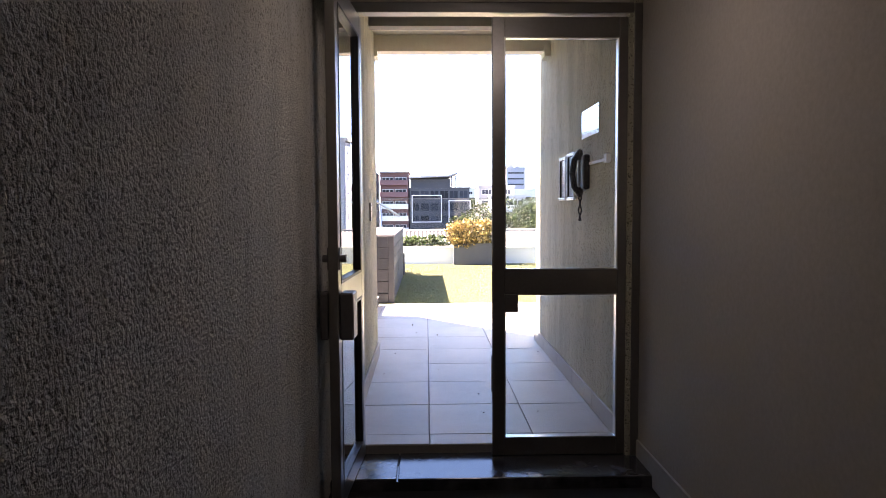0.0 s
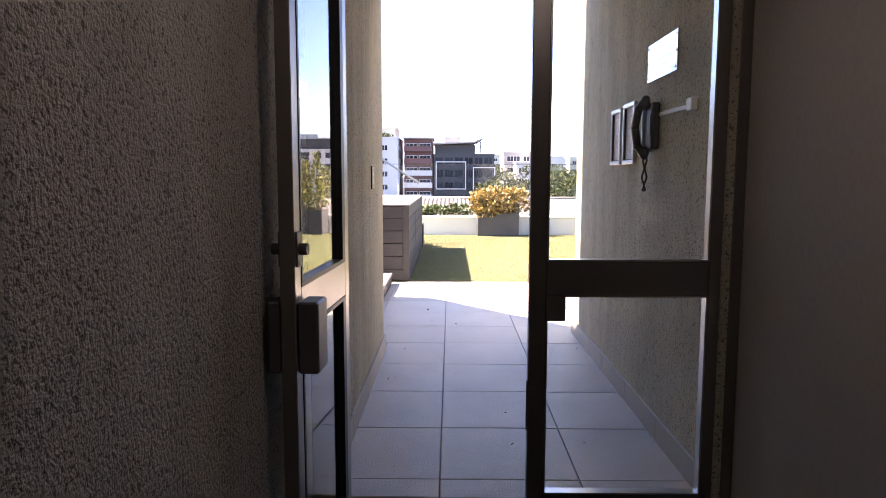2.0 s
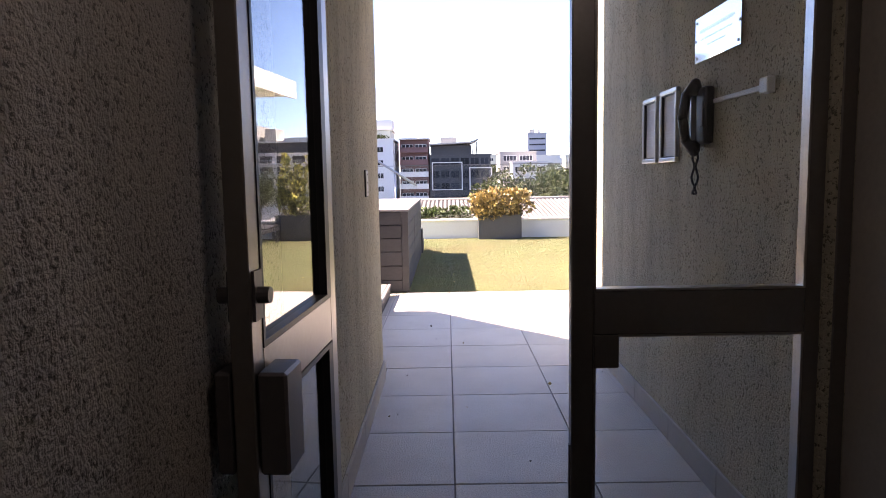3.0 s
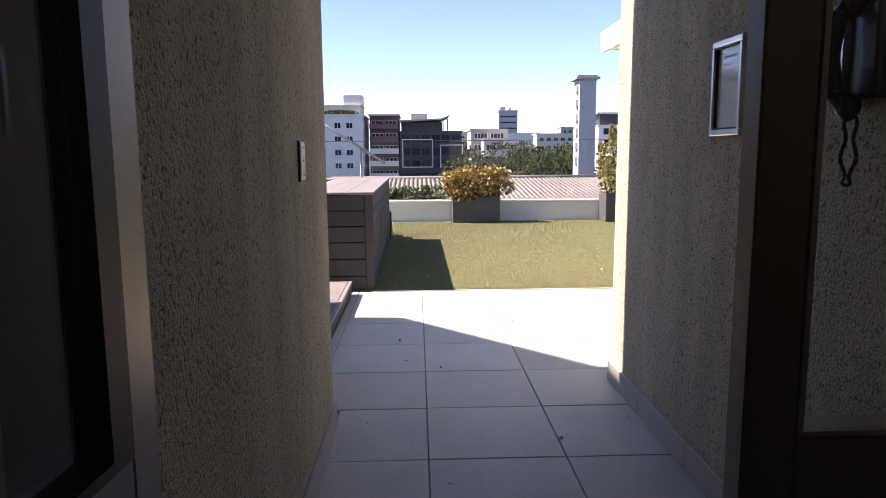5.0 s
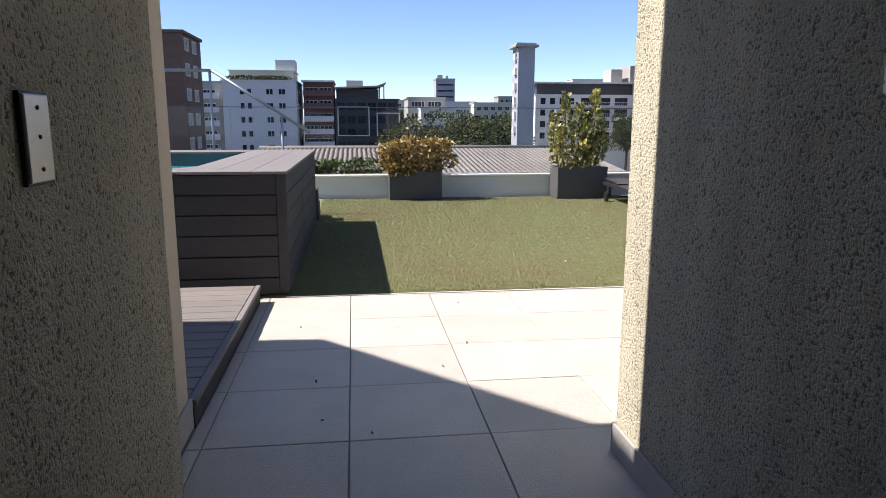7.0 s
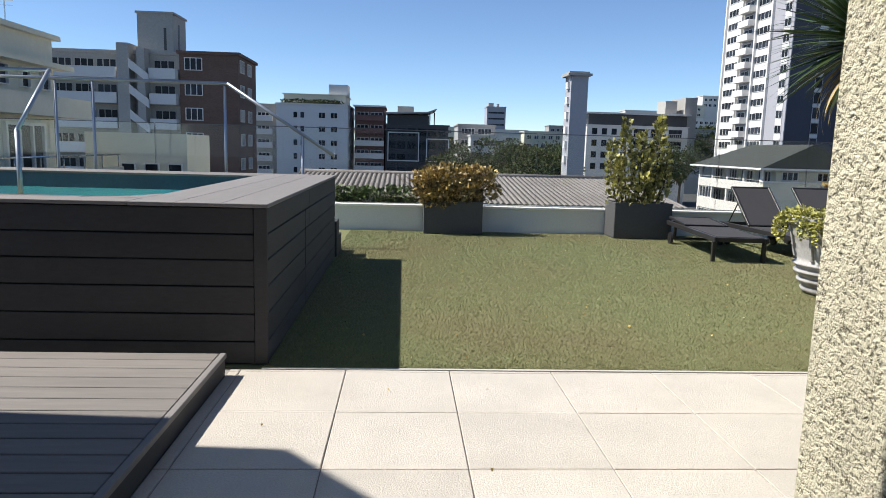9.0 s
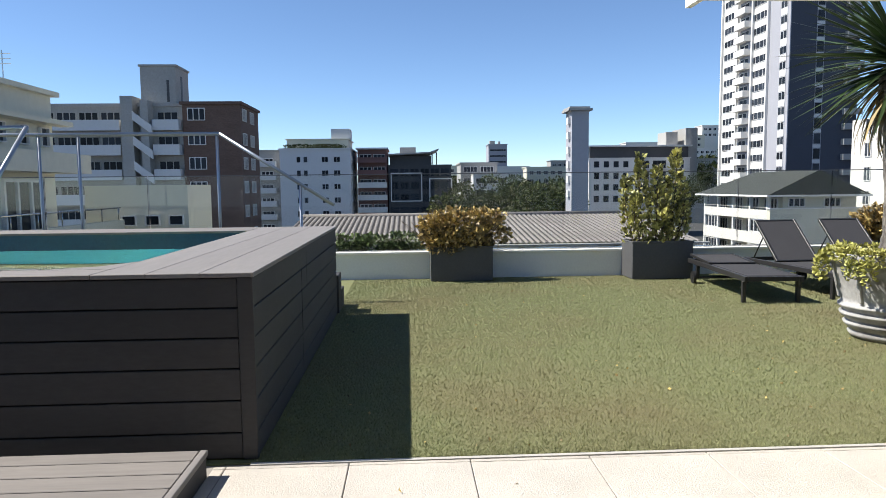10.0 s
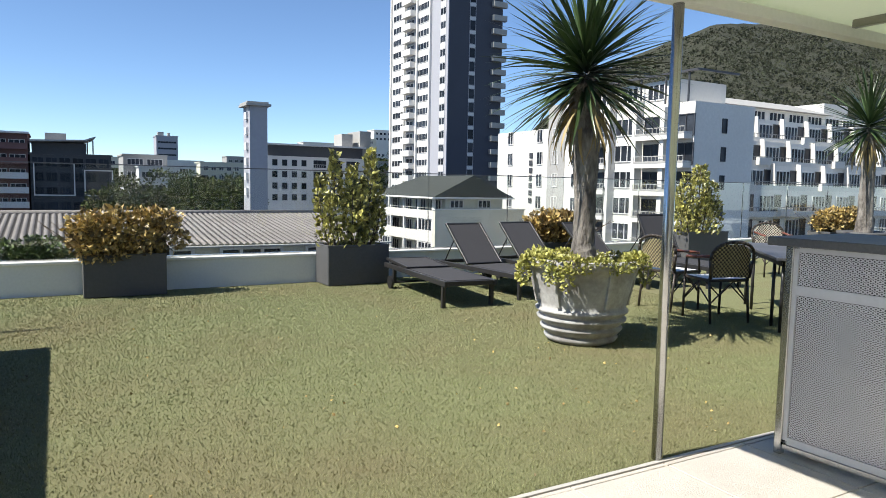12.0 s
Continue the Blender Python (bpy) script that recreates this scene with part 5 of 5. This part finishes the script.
for x0, x1, z0, z1 in ((0.5, 7.6, -2.0, 4.5), (9.2, 14.4, -2.0, 3.2)):
    t = 0.22
    part("outline_frame", B((x0, x1, -1.0, -0.7, z1 - t, z1), (x0, x0 + t, -1.0, -0.7, z0, z1 - t), (x1 - t, x1, -1.0, -0.7, z0, z1 - t), (x0 + t, x1 - t, -1.0, -0.7, z0, z0 + t)), TOWER_W, ob, "white outline frame")

# pale mid-rise blocks and far tower
ob = block("apartment_block", "pale mid-rise block with ribbon windows", pose(14.8, 187.77, 0), 9.8, 14, G, 7.2, CONC, 0.4)
add_windows(ob, face_matrix("s", 9.8, 14), facade_window(3.6, 1.5, 3), [0.8, 5.2], [5.0 - 3.0 * k for k in range(4)])
ob = block("apartment_block", "low pale block with a long flat roof", pose(17.5, 180.66, 0), 9.0, 10, G, 4.4, PALE, 0.3)
add_windows(ob, face_matrix("s", 9, 10), facade_window(2.4, 1.4, 2), [0.6, 3.4, 6.2], [2.0, -1.0])
ob = block("office_tower", "distant grey office tower", pose(48.3, 406.10, 0), 10.9, 12, G, 25.0, LAVENDER, 0.6)
add_windows(ob, face_matrix("s", 10.9, 12), facade_window(9.4, 1.1, 6, LAVENDER), [0.75], [21.5 - 3.4 * k for k in range(7)])
part("roof_plant", B((1.0, 4.0, 2, 6, 25.6, 27.6), (6.0, 7.2, 2, 5, 25.6, 27.2)), CONC, ob)
for i, (x, y, w, h) in enumerate(((27, 240, 14, 6.6), (44, 250, 16, 7.8), (64, 260, 18, 7.0), (34, 300, 20, 9.5), (84, 300, 14, 12), (70, 330, 26, 13), (110, 340, 20, 22), (8, 300, 16, 10), (96, 230, 10, 9.5), (142, 340, 16, 19), (150, 362, 10, 27), (133, 326, 10, 13), (163, 372, 14, 33))):
    ob = block("distant_house", "distant pale city building on the slope", pose(x, 6.6 + (y - 6.6) * 1.0155, 0), w, 10, G, h, (APT_SHADE, CREAM, CONC)[i % 3], 0.3)
    add_windows(ob, face_matrix("s", w, 10), facade_window(1.6, 1.4, 1), [1.0 + 2.6 * k for k in range(int((w - 2) / 2.6))], [h - 2.6, h - 5.6])

# slender stair tower
ob = thing("stair_tower", "slender grey tower with a flat overhanging cap", "tower", pose(17.5, 76.06, 0))
part("shaft", B((0, 1.75, 0, 2.6, G, 8.9)), LAVENDER, ob)
part("cap", B((-0.42, 2.05, -0.4, 2.9, 8.9, 9.12), (-0.3, 1.8, -0.3, 2.8, 9.12, 9.3)), CONC, ob, "flat overhanging cap")
for k in range(6):
    part("bracket", B((-0.25, -0.005, 0.6, 1.4, 7.6 - 1.5 * k, 8.3 - 1.5 * k)), TOWER_W, ob)

# apartment block right of the tower
ob = block("apartment_block", "grey and white apartment block with a dark top storey", pose(46.5, 177.61, 0), 26, 18, G, 7.9, TOWER_W, 0.2)
fm = face_matrix("s", 26, 18)
add_windows(ob, fm, facade_window(1.5, 1.7, 0, PALE), [1.2 + 2.5 * k for k in range(4)], [5.6 - 2.9 * k for k in range(4)])
add_windows(ob, fm, facade_window(3.4, 1.9, 2, DARKB), [12.0, 16.4, 21.0], [5.4 - 2.9 * k for k in range(4)])
add_balconies(ob, fm, 11.6, 25.5, [5.2 - 2.9 * k for k in range(4)], 1.2, PALE, 1.0, True)
part("top_storey", B((0.4, 25.8, 0.6, 17, 8.1, 10.8)), DARKB, ob)
part("top_roof", B((-0.6, 26.4, -0.6, 18, 10.8, 11.2)), PALE, ob)
part("roof_room", B((20.5, 23.5, 2, 8, 11.2, 14.6), (25.2, 28.3, 1, 10, 0.0, 15.5)), CONC, ob)

# tall residential tower
ob = thing("residential_tower", "tall white and slate residential tower with stacked balconies", "tower", pose(76.5, 140.04, 0))
W, D, TOP = 14.0, 29.0, 74.0
part("wall", B((0.0, W, 0.0, D, G, TOP)), TOWER_D, ob, "slate painted wall")
part("white_skin", B((-0.25, -0.01, 7.6, D, G, TOP)), TOWER_W, ob, "white painted face")
fm = face_matrix("w", W, D) @ Matrix.Translation((0, -0.25, 0))
floors = [-3.0 + 3.0 * k for k in range(25)]
add_windows(ob, fm, facade_window(6.4, 1.55, 3), [1.2, 14.4], floors)
add_balconies(ob, fm, 8.6, 13.4, [z - 0.4 for z in floors], 1.5, TOWER_W, 1.15)
add_windows(ob, fm, facade_window(3.6, 1.9, 1), [9.2], floors)
for y in (7.6, 14.0, 20.6, D - 0.6):
    part("pier", B((-0.75, -0.26, y, y + 0.5, G, TOP)), TOWER_W, ob)
fm = face_matrix("w", W, D)
part("grey_skin", B((-0.2, -0.01, 0.0, 7.58, G, TOP)), LAVENDER, ob, "plain grey painted strip")
part("recess_panel", B((-0.258, -0.251, 15.6, 20.4, G, TOP)), LAVENDER, ob, "grey wall behind the balconies")
add_windows(ob, fm @ Matrix.Translation((0, -0.2, 0)), facade_window(2.4, 1.6, 1, PALE), [25.6], floors)
spandrel = mesh_of("spandrel", B((25.6, 28.0, -0.30, -0.2, -1.3, -0.05)), PALE)
south_spandrel = mesh_of("spandrel", B((5.2, 6.8, -0.10, 0.0, -0.75, -0.05)), PALE)
for z in floors:
    part("spandrel", spandrel, None, ob).matrix_basis = fm @ Matrix.Translation((0, 0, z))
    part("spandrel", south_spandrel, None, ob).matrix_basis = Matrix.Translation((0, 0, z))
fm = face_matrix("s", W, D)
add_windows(ob, fm, facade_window(1.6, 2.2, 0, LAVENDER), [5.2], floors)
add_balconies(ob, fm, 11.0, 14.6, floors, 1.0, CONC, 1.0)

# hipped-roof house
ob = thing("hip_roof_house", "two-storey house with a dark hipped roof and white balconies", "house", pose(39.7, 78.09, 0))
part("wall", B((1.7, 10.0, 0.6, 16.5, G, -0.1)), CREAM, ob)
part("side_wing", B((0, 13.0, 0, 0.58, G, -1.5)), CREAM, ob, "plain cream side wall")
part("wing_coping", B((-0.1, 13.1, -0.1, 0.68, -1.5, -1.35)), TOWER_W, ob)
for z0, z1 in ((-2.65, -1.6), (-5.45, -4.15), (-8.3, -7.0)):
    part("balcony_front", B((0, 0.18, 0.6, 16.5, z0, z1), (0.18, 1.69, 0.6, 16.5, z0, z0 + 0.22)), APT, ob, "off-white balcony front")
part("balcony_rail", tube([(0.09, 0.7, -1.35), (0.09, 16.4, -1.35)], 0.04, 6), CONC, ob)
for k, y in enumerate((0.6, 4.4, 8.4, 12.4, 16.2)):
    part("pillar", B((0.02, 0.32, y, y + 0.3, G, -0.15)), TOWER_W, ob)
fmg = Matrix.Translation((0.2, 16.5, 0)) @ pose(0, 0, 0, 0, 0, -90)
add_windows(ob, fmg, facade_window(3.4, 1.45, 3), [0.45, 12.05], [-4.13, -6.98])
bm = bmesh.new()
e = [bm.verts.new(v) for v in ((-0.8, -0.8, 0.0), (10.8, -0.8, 0.0), (10.8, 17.5, 0.0), (-0.8, 17.5, 0.0))]
r = [bm.verts.new(v) for v in ((5.0, -0.5, 2.7), (5.0, 13.0, 2.7))]
for f in ((e[0], e[1], r[0]), (e[1], e[2], r[1], r[0]), (e[2], e[3], r[1]), (e[3], e[0], r[0], r[1]), (e[3], e[2], e[1], e[0])):
    bm.faces.new(f)
part("roof", bm, SHINGLE, ob, "dark hipped slate roof")
part("eaves", B((-0.85, 10.85, -0.85, -0.7, -0.15, 0.05), (-0.85, -0.7, -0.7, 17.5, -0.15, 0.05)), TOWER_W, ob, "white eaves board")
fmw = Matrix.Translation((1.7, 16.5, 0)) @ pose(0, 0, 0, 0, 0, -90)
add_windows(ob, fmw, facade_window(2.8, 2.0, 3), [0.6, 4.4, 8.2, 12.2], [-2.3, -5.0, -7.9])
add_windows(ob, Matrix.Translation((1.7, 0.6, 0)), facade_window(1.9, 1.0, 2), [0.6, 4.6], [-1.3])

# white apartment building with balconies
ob = thing("white_apartments", "white five-storey apartment building with stacked balconies", "building", pose(56.5, 54.94, 0))
# one white building: shaded sides and sunlit face get separate colours
part("wall", B((0, 9.0, 0, 15.4, G, 10.3)), APT_SHADE, ob)
part("white_skin", B((-0.2, -0.01, -0.02, 15.4, G, 10.3)), APT, ob, "white sunlit face")
part("rear_wing", B((-0.1, 9.0, 15.42, 21.0, G, 11.9), (-0.1, 9.0, 21.0, 35.0, G, 9.0)), APT, ob, "white rear wing")
part("grey_strip", B((-0.16, -0.101, 20.0, 23.4, G, 11.9)), CONC, ob)
fm = Matrix.Translation((-0.2, 15.4, 0)) @ pose(0, 0, 0, 0, 0, -90)
fl = [7.3 - 2.9 * k for k in range(6)]
add_windows(ob, fm, facade_window(3.0, 1.9, 2), [4.4], fl)
# full-width dark glazing stands in for shaded balcony recesses
add_windows(ob, fm, facade_window(3.3, 2.25, 2, DARKB), [0.4, 8.8, 12.2], [z - 0.45 for z in fl])
add_balconies(ob, fm, 0.2, 4.0, [z - 0.55 for z in fl], 1.3, APT, 0.5)
add_balconies(ob, fm, 0.2, 4.0, [z - 0.05 for z in fl], 1.32, CONC, 0.55, True)
add_balconies(ob, fm, 8.6, 15.3, [z - 0.55 for z in fl], 1.3, APT, 0.5)
add_balconies(ob, fm, 8.6, 15.3, [z - 0.05 for z in fl], 1.32, CONC, 0.55, True)
part("pier", B((-1.2, -0.21, 3.0, 3.6, G, 9.9), (-1.2, -0.21, 6.9, 7.5, G, 10.9), (-1.2, -0.21, 11.0, 11.5, G, 10.9)), APT, ob)
fm2 = Matrix.Translation((-0.1, 35.0, 0)) @ pose(0, 0, 0, 0, 0, -90)
add_windows(ob, fm2, facade_window(1.2, 1.7, 1), [2.6, 9.3, 12.6, 16.4], fl)
part("name_letters", B(*[(-0.20, -0.165, 26.6, 27.3, 5.3 - 1.0 * k, 6.0 - 1.0 * k) for k in range(7)]), DARKB, ob, "column of dark painted marks")
fm3 = Matrix.Identity(4)
add_windows(ob, fm3, facade_window(0.7, 1.5, 0, DARKB), [3.9], fl)
part("penthouse", B((0.5, 8.0, 3.0, 15.0, 10.31, 12.9)), APT, ob, "set-back penthouse")
add_windows(ob, Matrix.Translation((0.5, 15.0, 0)) @ pose(0, 0, 0, 0, 0, -90), facade_window(2.4, 1.7, 2), [0.8, 4.2, 8.0], [10.9])
for y in (1.0, 4.0, 7.5, 11.0, 14.5):
    part("pergola_post", B((-0.1, 0.05, y, y + 0.15, 10.31, 13.3)), DARKB, ob)
part("pergola_beam", B((-0.3, 0.2, -0.2, 15.2, 13.3, 13.5), (0.2, 6.0, -0.2, 0.0, 13.3, 13.5)), DARKB, ob, "dark roof pergola")

# terraced white apartments stepping up the slope
ob = thing("terraced_apartments", "white terraced apartments with stepped balconies below the mountain", "building", pose(66.0, 58.80, 0))
for k, (zt, back, x0, x1) in enumerate(((1.6, 0.0, 0, 46), (4.6, 1.6, 0, 46), (7.6, 3.2, 0, 46), (10.6, 5.2, 1, 48), (12.6, 9.0, 6, 46))):
    part("storey", B((x0, x1, back, 22.0, G if k == 0 else zt - 3.0, zt)), APT_SHADE, ob)
    if k < 4:
        n = 9
        xs = [x0 + 1.2 + (x1 - x0) / n * i for i in range(n)]
        rows = [zt - 2.8] if k else [zt - 2.8, zt - 5.7]
        add_windows(ob, Matrix.Translation((0, back, 0)), facade_window(2.7, 2.2, 3), xs, rows)
        # narrow dark windows stand in for shaded loggia openings
        add_windows(ob, Matrix.Translation((0, back, 0)), facade_window(1.2, 2.3, 0, DARKB), [x + 2.85 for x in xs], rows)
        for i in range(n if k in (1, 2, 3) else 0):
            xx = x0 + 0.1 + (x1 - x0) / n * i
            part("fin_wall", extrude_profile([(back - 0.9, zt - 2.8), (back - 0.02, zt - 2.8), (back - 0.02, zt + 0.3), (back - 0.6, zt + 0.2)], "x", xx, xx + 0.25), APT, ob)
        add_balconies(ob, Matrix.Translation((0, back, 0)), x0, x1, [zt - 2.9], 1.5, APT, 0.45)
        add_balconies(ob, Matrix.Translation((0, back, 0)), x0, x1, [zt - 2.45], 1.48, CONC, 0.5, True)
        for i in range((k + 1) % 2, n, 3):
            xx = x0 + 2.6 + (x1 - x0) / n * i
            part("balcony_box", B((xx, xx + 2.2, back - 2.0, back - 1.52, zt - 3.0, zt - 2.1)), APT, ob, "projecting white balcony box")
part("pitched_roof", extrude_profile([(7.9, 12.6), (15.0, 14.7), (22.4, 12.6)], "x", 5.5, 33.0), CONC, ob, "low grey pitched roof")
part("roof_room", B((34, 40, 10, 18, 12.6, 14.6)), APT, ob)
add_windows(ob, Matrix.Translation((0, 9.0, 0)), facade_window(3.4, 1.5, 3), [7 + 4.3 * i for i in range(8)], [10.8])

# corrugated roof building just beyond the parapet
ob = thing("corrugated_roof_building", "low building with a grey corrugated roof beyond the parapet", "building", pose(0, 0, 0))
verts, faces = [], []
PITCH, STEPS = 0.19, 8
k = int(13.6 / PITCH * STEPS)
for i in range(k):
    x = -3.6 + PITCH * i / STEPS
    z = 0.021 * math.cos(2 * math.pi * i / STEPS)
    verts += [(x, 27.5, -0.445 + z), (x, 34.0, 0.18 + z), (x, 43.0, -0.9 + z)]
for i in range(k - 1):
    for j in range(2):
        a = 3 * i + j
        faces.append((a, a + 3, a + 4, a + 1))
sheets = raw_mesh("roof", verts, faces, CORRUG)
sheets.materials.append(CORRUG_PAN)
# faces in and beside each trough take the darker sheet colour
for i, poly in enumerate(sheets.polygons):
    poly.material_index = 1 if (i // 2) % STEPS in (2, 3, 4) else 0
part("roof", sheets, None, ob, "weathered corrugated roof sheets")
part("ridge_cap", tube([(-3.6, 34.0, 0.19), (10.2, 34.0, 0.19)], 0.1, 8), CORRUG, ob)
part("wall", B((-3.4, 10.0, 27.9, 42.6, G, -0.98), (-3.4, 10.0, 27.9, 28.1, -0.979, -0.47)), CREAM, ob)
part("gutter", B((-3.6, 10.2, 27.40, 27.50, -0.54, -0.475), bevel=0.02), CONC, ob, "grey eaves gutter")
add_windows(ob, Matrix.Translation((0, 27.9, 0)), facade_window(1.9, 1.0, 2), [-3.0 + 2.6 * i for i in range(5)], [-1.55])


# ---- trees and mountain ----
def tree(label, m, height, crown, seed, n=6000, size=0.3):
    ob = thing("tree", label, "tree", m)
    rnd = random.Random(seed)
    bm = bmesh.new()
    add_tube(bm, (0, 0, 0), (0.1, 0, height * 0.5), 0.32, 0.22, n=10)
    for k in range(6):
        a = 6.28 * k / 6 + rnd.uniform(-0.4, 0.4)
        add_tube(bm, (0.1, 0, height * 0.42), (crown * 0.6 * math.cos(a), crown * 0.6 * math.sin(a), height * rnd.uniform(0.65, 0.85)), 0.13, 0.05, n=6)
    part("trunk", bm, WOODY, ob)
    cs = [((0, 0, height * 0.72), (crown * 0.6, crown * 0.6, height * 0.2))]
    for k in range(13):
        a = rnd.uniform(0, 6.28)
        q = crown * rnd.uniform(0.4, 0.85)
        cs.append(((q * math.cos(a), q * math.sin(a), height * rnd.uniform(0.55, 0.92)), (crown * 0.33, crown * 0.33, height * 0.11)))
    part("crown", leaf_cloud("crown", n, size, TREE_L, lambda r: lumps(r, cs), seed, 0.35, 0.45), None, ob, "dark green leafy crown")
    return ob


rt = random.Random(77)
for i, (x, y, h, c) in enumerate(((6.0, 82, 12.4, 3.6), (9.5, 88, 13.6, 4.6), (15.0, 92, 15.0, 5.2), (20.5, 96, 14.4, 4.6), (12.0, 78, 12.4, 4.0),
                                  (27, 120, 14.6, 5.0), (60, 150, 15.5, 5.0), (95, 170, 19.5, 6.0), (22, 140, 15.5, 5.5), (100, 235, 21, 6.5), (110, 262, 26, 7), (126, 285, 28, 7.5))):
    tree("leafy dark green street tree between the buildings", pose(x, y, G), h, c, 50 + i)

# woods and garden trees along the horizon, too many to count
rw = random.Random(123)
copses = []
for _ in range(90):
    yy = rw.uniform(225, 400)
    xx = rw.uniform(0.03, 0.50) * yy
    copses.append(((xx, yy, G + rw.uniform(6.0, 13.0) + max(0.0, xx / yy - 0.33) * 80), (rw.uniform(4, 10), 4.0, rw.uniform(3.0, 5.5))))
woods = new("far_woods", leaf_cloud("far_woods", 26000, 1.5, TREE_L, lambda r: lumps(r, copses), 124, 0.35, 0.45))
tagged(woods, "dark green woods between distant houses", "trees", kind="stuff")

# mountain slope
verts, faces = [], []
nu, nv = 110, 50


def ridge_height(x):
    """Crest height over the plain, rising to the right."""
    marks = ((0, 4), (430, 2), (620, 40), (790, 178), (900, 240), (1005, 282), (1145, 345), (1700, 420), (2600, 520))
    for (xa, ha), (xb, hb) in zip(marks, marks[1:]):
        if x <= xb:
            return ha + (hb - ha) * (x - xa) / (xb - xa)
    return 520


for j in range(nv):
    for i in range(nu):
        u, v = i / (nu - 1), j / (nv - 1)
        y = 260 + 700 * v
        x = (150 + 2200 * u) * (0.45 + 0.55 * v)
        ridge = ridge_height(150 + 2200 * u)
        h = ridge * (0.25 * v + 0.75 * v ** 1.5) + (14 * noise.noise(Vector((x * 0.007, y * 0.007, 2.0))) + 4 * noise.noise(Vector((x * 0.03, y * 0.03, 5.0)))) * min(1.0, v * 3) * min(1.0, ridge / 120)
        verts.append((x, y, h - 12))
for j in range(nv - 1):
    for i in range(nu - 1):
        a = j * nu + i
        faces.append((a, a + 1, a + nu + 1, a + nu))
hill = new("backdrop", raw_mesh("backdrop", verts, faces, HILL, True))
tagged(hill, "bush-covered mountain slope behind the city", "mountain", kind="structure")

# shrubs on the mountain, too many to count
hill_pts = verts


def hill_spot(r):
    while True:
        i, j = r.randrange(nu - 1), int((nv - 2) * r.random() ** 0.8)
        if r.random() < 0.35 + 0.65 * (noise.noise(Vector((i * 0.35, j * 0.5, 9.0))) > -0.1):
            break
    a, b, c = Vector(hill_pts[j * nu + i]), Vector(hill_pts[j * nu + i + 1]), Vector(hill_pts[(j + 1) * nu + i])
    p = a + (b - a) * r.random() + (c - a) * r.random()
    return (p.x, p.y, p.z - 1.0), (0, -0.4, 0.6)


bush = new("mountain_scrub", leaf_cloud("mountain_scrub", 130000, 3.4, HILLTREE, hill_spot, 91, 0.35, 0.45))
tagged(bush, "dense dark scrub covering the mountain slope", "shrubs", kind="stuff")

# ---- fallen leaves, turf blades, paving tiles ----
def fallen_spot(r):
    if r.random() < 0.9:
        return (r.uniform(0.0, 7.0), GRASS_Y + 0.1 + 6.3 * r.random() ** 1.3, 0.014), (0, 0, 0)
    return (r.uniform(-0.1, 1.9), r.uniform(4.4, 9.4), 0.006), (0, 0, 0)


litter = new("fallen_leaves", leaf_cloud("fallen_leaves", 230, 0.022, LEAF_O, fallen_spot, 131, 0.0, 0.4))
tagged(litter, "small dry yellow leaves scattered on lawn and paving", "leaves", kind="stuff")

rg = np.random.default_rng(4)
n = 330000
bx = rg.uniform(-0.2, 7.5, n)
by = GRASS_Y + (16.2 - GRASS_Y) * rg.random(n) ** 1.5
az = rg.uniform(0, 2 * math.pi, n)
hgt = rg.uniform(0.006, 0.016, n)
wid = rg.uniform(0.0012, 0.0028, n) * (1 + (by - GRASS_Y) * 0.25)
lean = rg.uniform(0.0, 0.014, n)
la = rg.uniform(0, 2 * math.pi, n)
V = np.empty((n, 3, 3))
V[:, 0] = np.stack([bx - wid * np.cos(az), by - wid * np.sin(az), np.full(n, 0.0)], 1)
V[:, 1] = np.stack([bx + wid * np.cos(az), by + wid * np.sin(az), np.full(n, 0.0)], 1)
V[:, 2] = np.stack([bx + lean * np.cos(la), by + lean * np.sin(la), hgt], 1)
me = bpy.data.meshes.new("turf_blades")
me.vertices.add(3 * n)
me.vertices.foreach_set("co", V.reshape(-1))
me.loops.add(3 * n)
me.loops.foreach_set("vertex_index", np.arange(3 * n, dtype=np.int32))
me.polygons.add(n)
me.polygons.foreach_set("loop_start", np.arange(0, 3 * n, 3, dtype=np.int32))
me.polygons.foreach_set("loop_total", np.full(n, 3, dtype=np.int32))
me.materials.append(BLADE)
me.update()
blades = new("turf_blades", me)
tagged(blades, "short artificial turf blades on the roof lawn", "grass", kind="stuff")

paving = bpy.data.objects["floor_2"]
TX, TY, S, J = 0.285, 4.7, 0.6, 0.003
full = mesh_of("tile", B((J, S - J, J, S - J, -0.02, 0.0), bevel=0.0025), TILE)
rt = random.Random(9)
for i in range(-3, 16):
    for j in range(-2, 9):
        x0, y0 = TX + S * i, TY + S * j
        x1, y1 = x0 + S, y0 + S
        lo_x, hi_x = (WL, WR) if y0 < 6.2 else (-0.378, 9.0)
        cx0, cx1, cy0, cy1 = max(x0, lo_x), min(x1, hi_x), max(y0, 3.93), min(y1, GRASS_Y - 0.032)
        if y0 < 6.8 and x0 > WR - 0.01:
            continue
        if 6.2 <= y0 < 6.8 and x1 > WR:
            cx1 = min(cx1, 1.9)
        if cx1 - cx0 < 0.03 or cy1 - cy0 < 0.02:
            continue
        if cx0 == x0 and cx1 == x1 and cy0 == y0 and cy1 == y1:
            t = part("tile", full, None, paving)
            t.location = (x0, y0, 0)
        else:
            t = part("tile", B((cx0 + J, cx1 - J, cy0 + J, cy1 - J, -0.02, 0.0), bevel=0.0025), TILE, paving)
        t.location.z = rt.uniform(-0.0012, 0.0012)
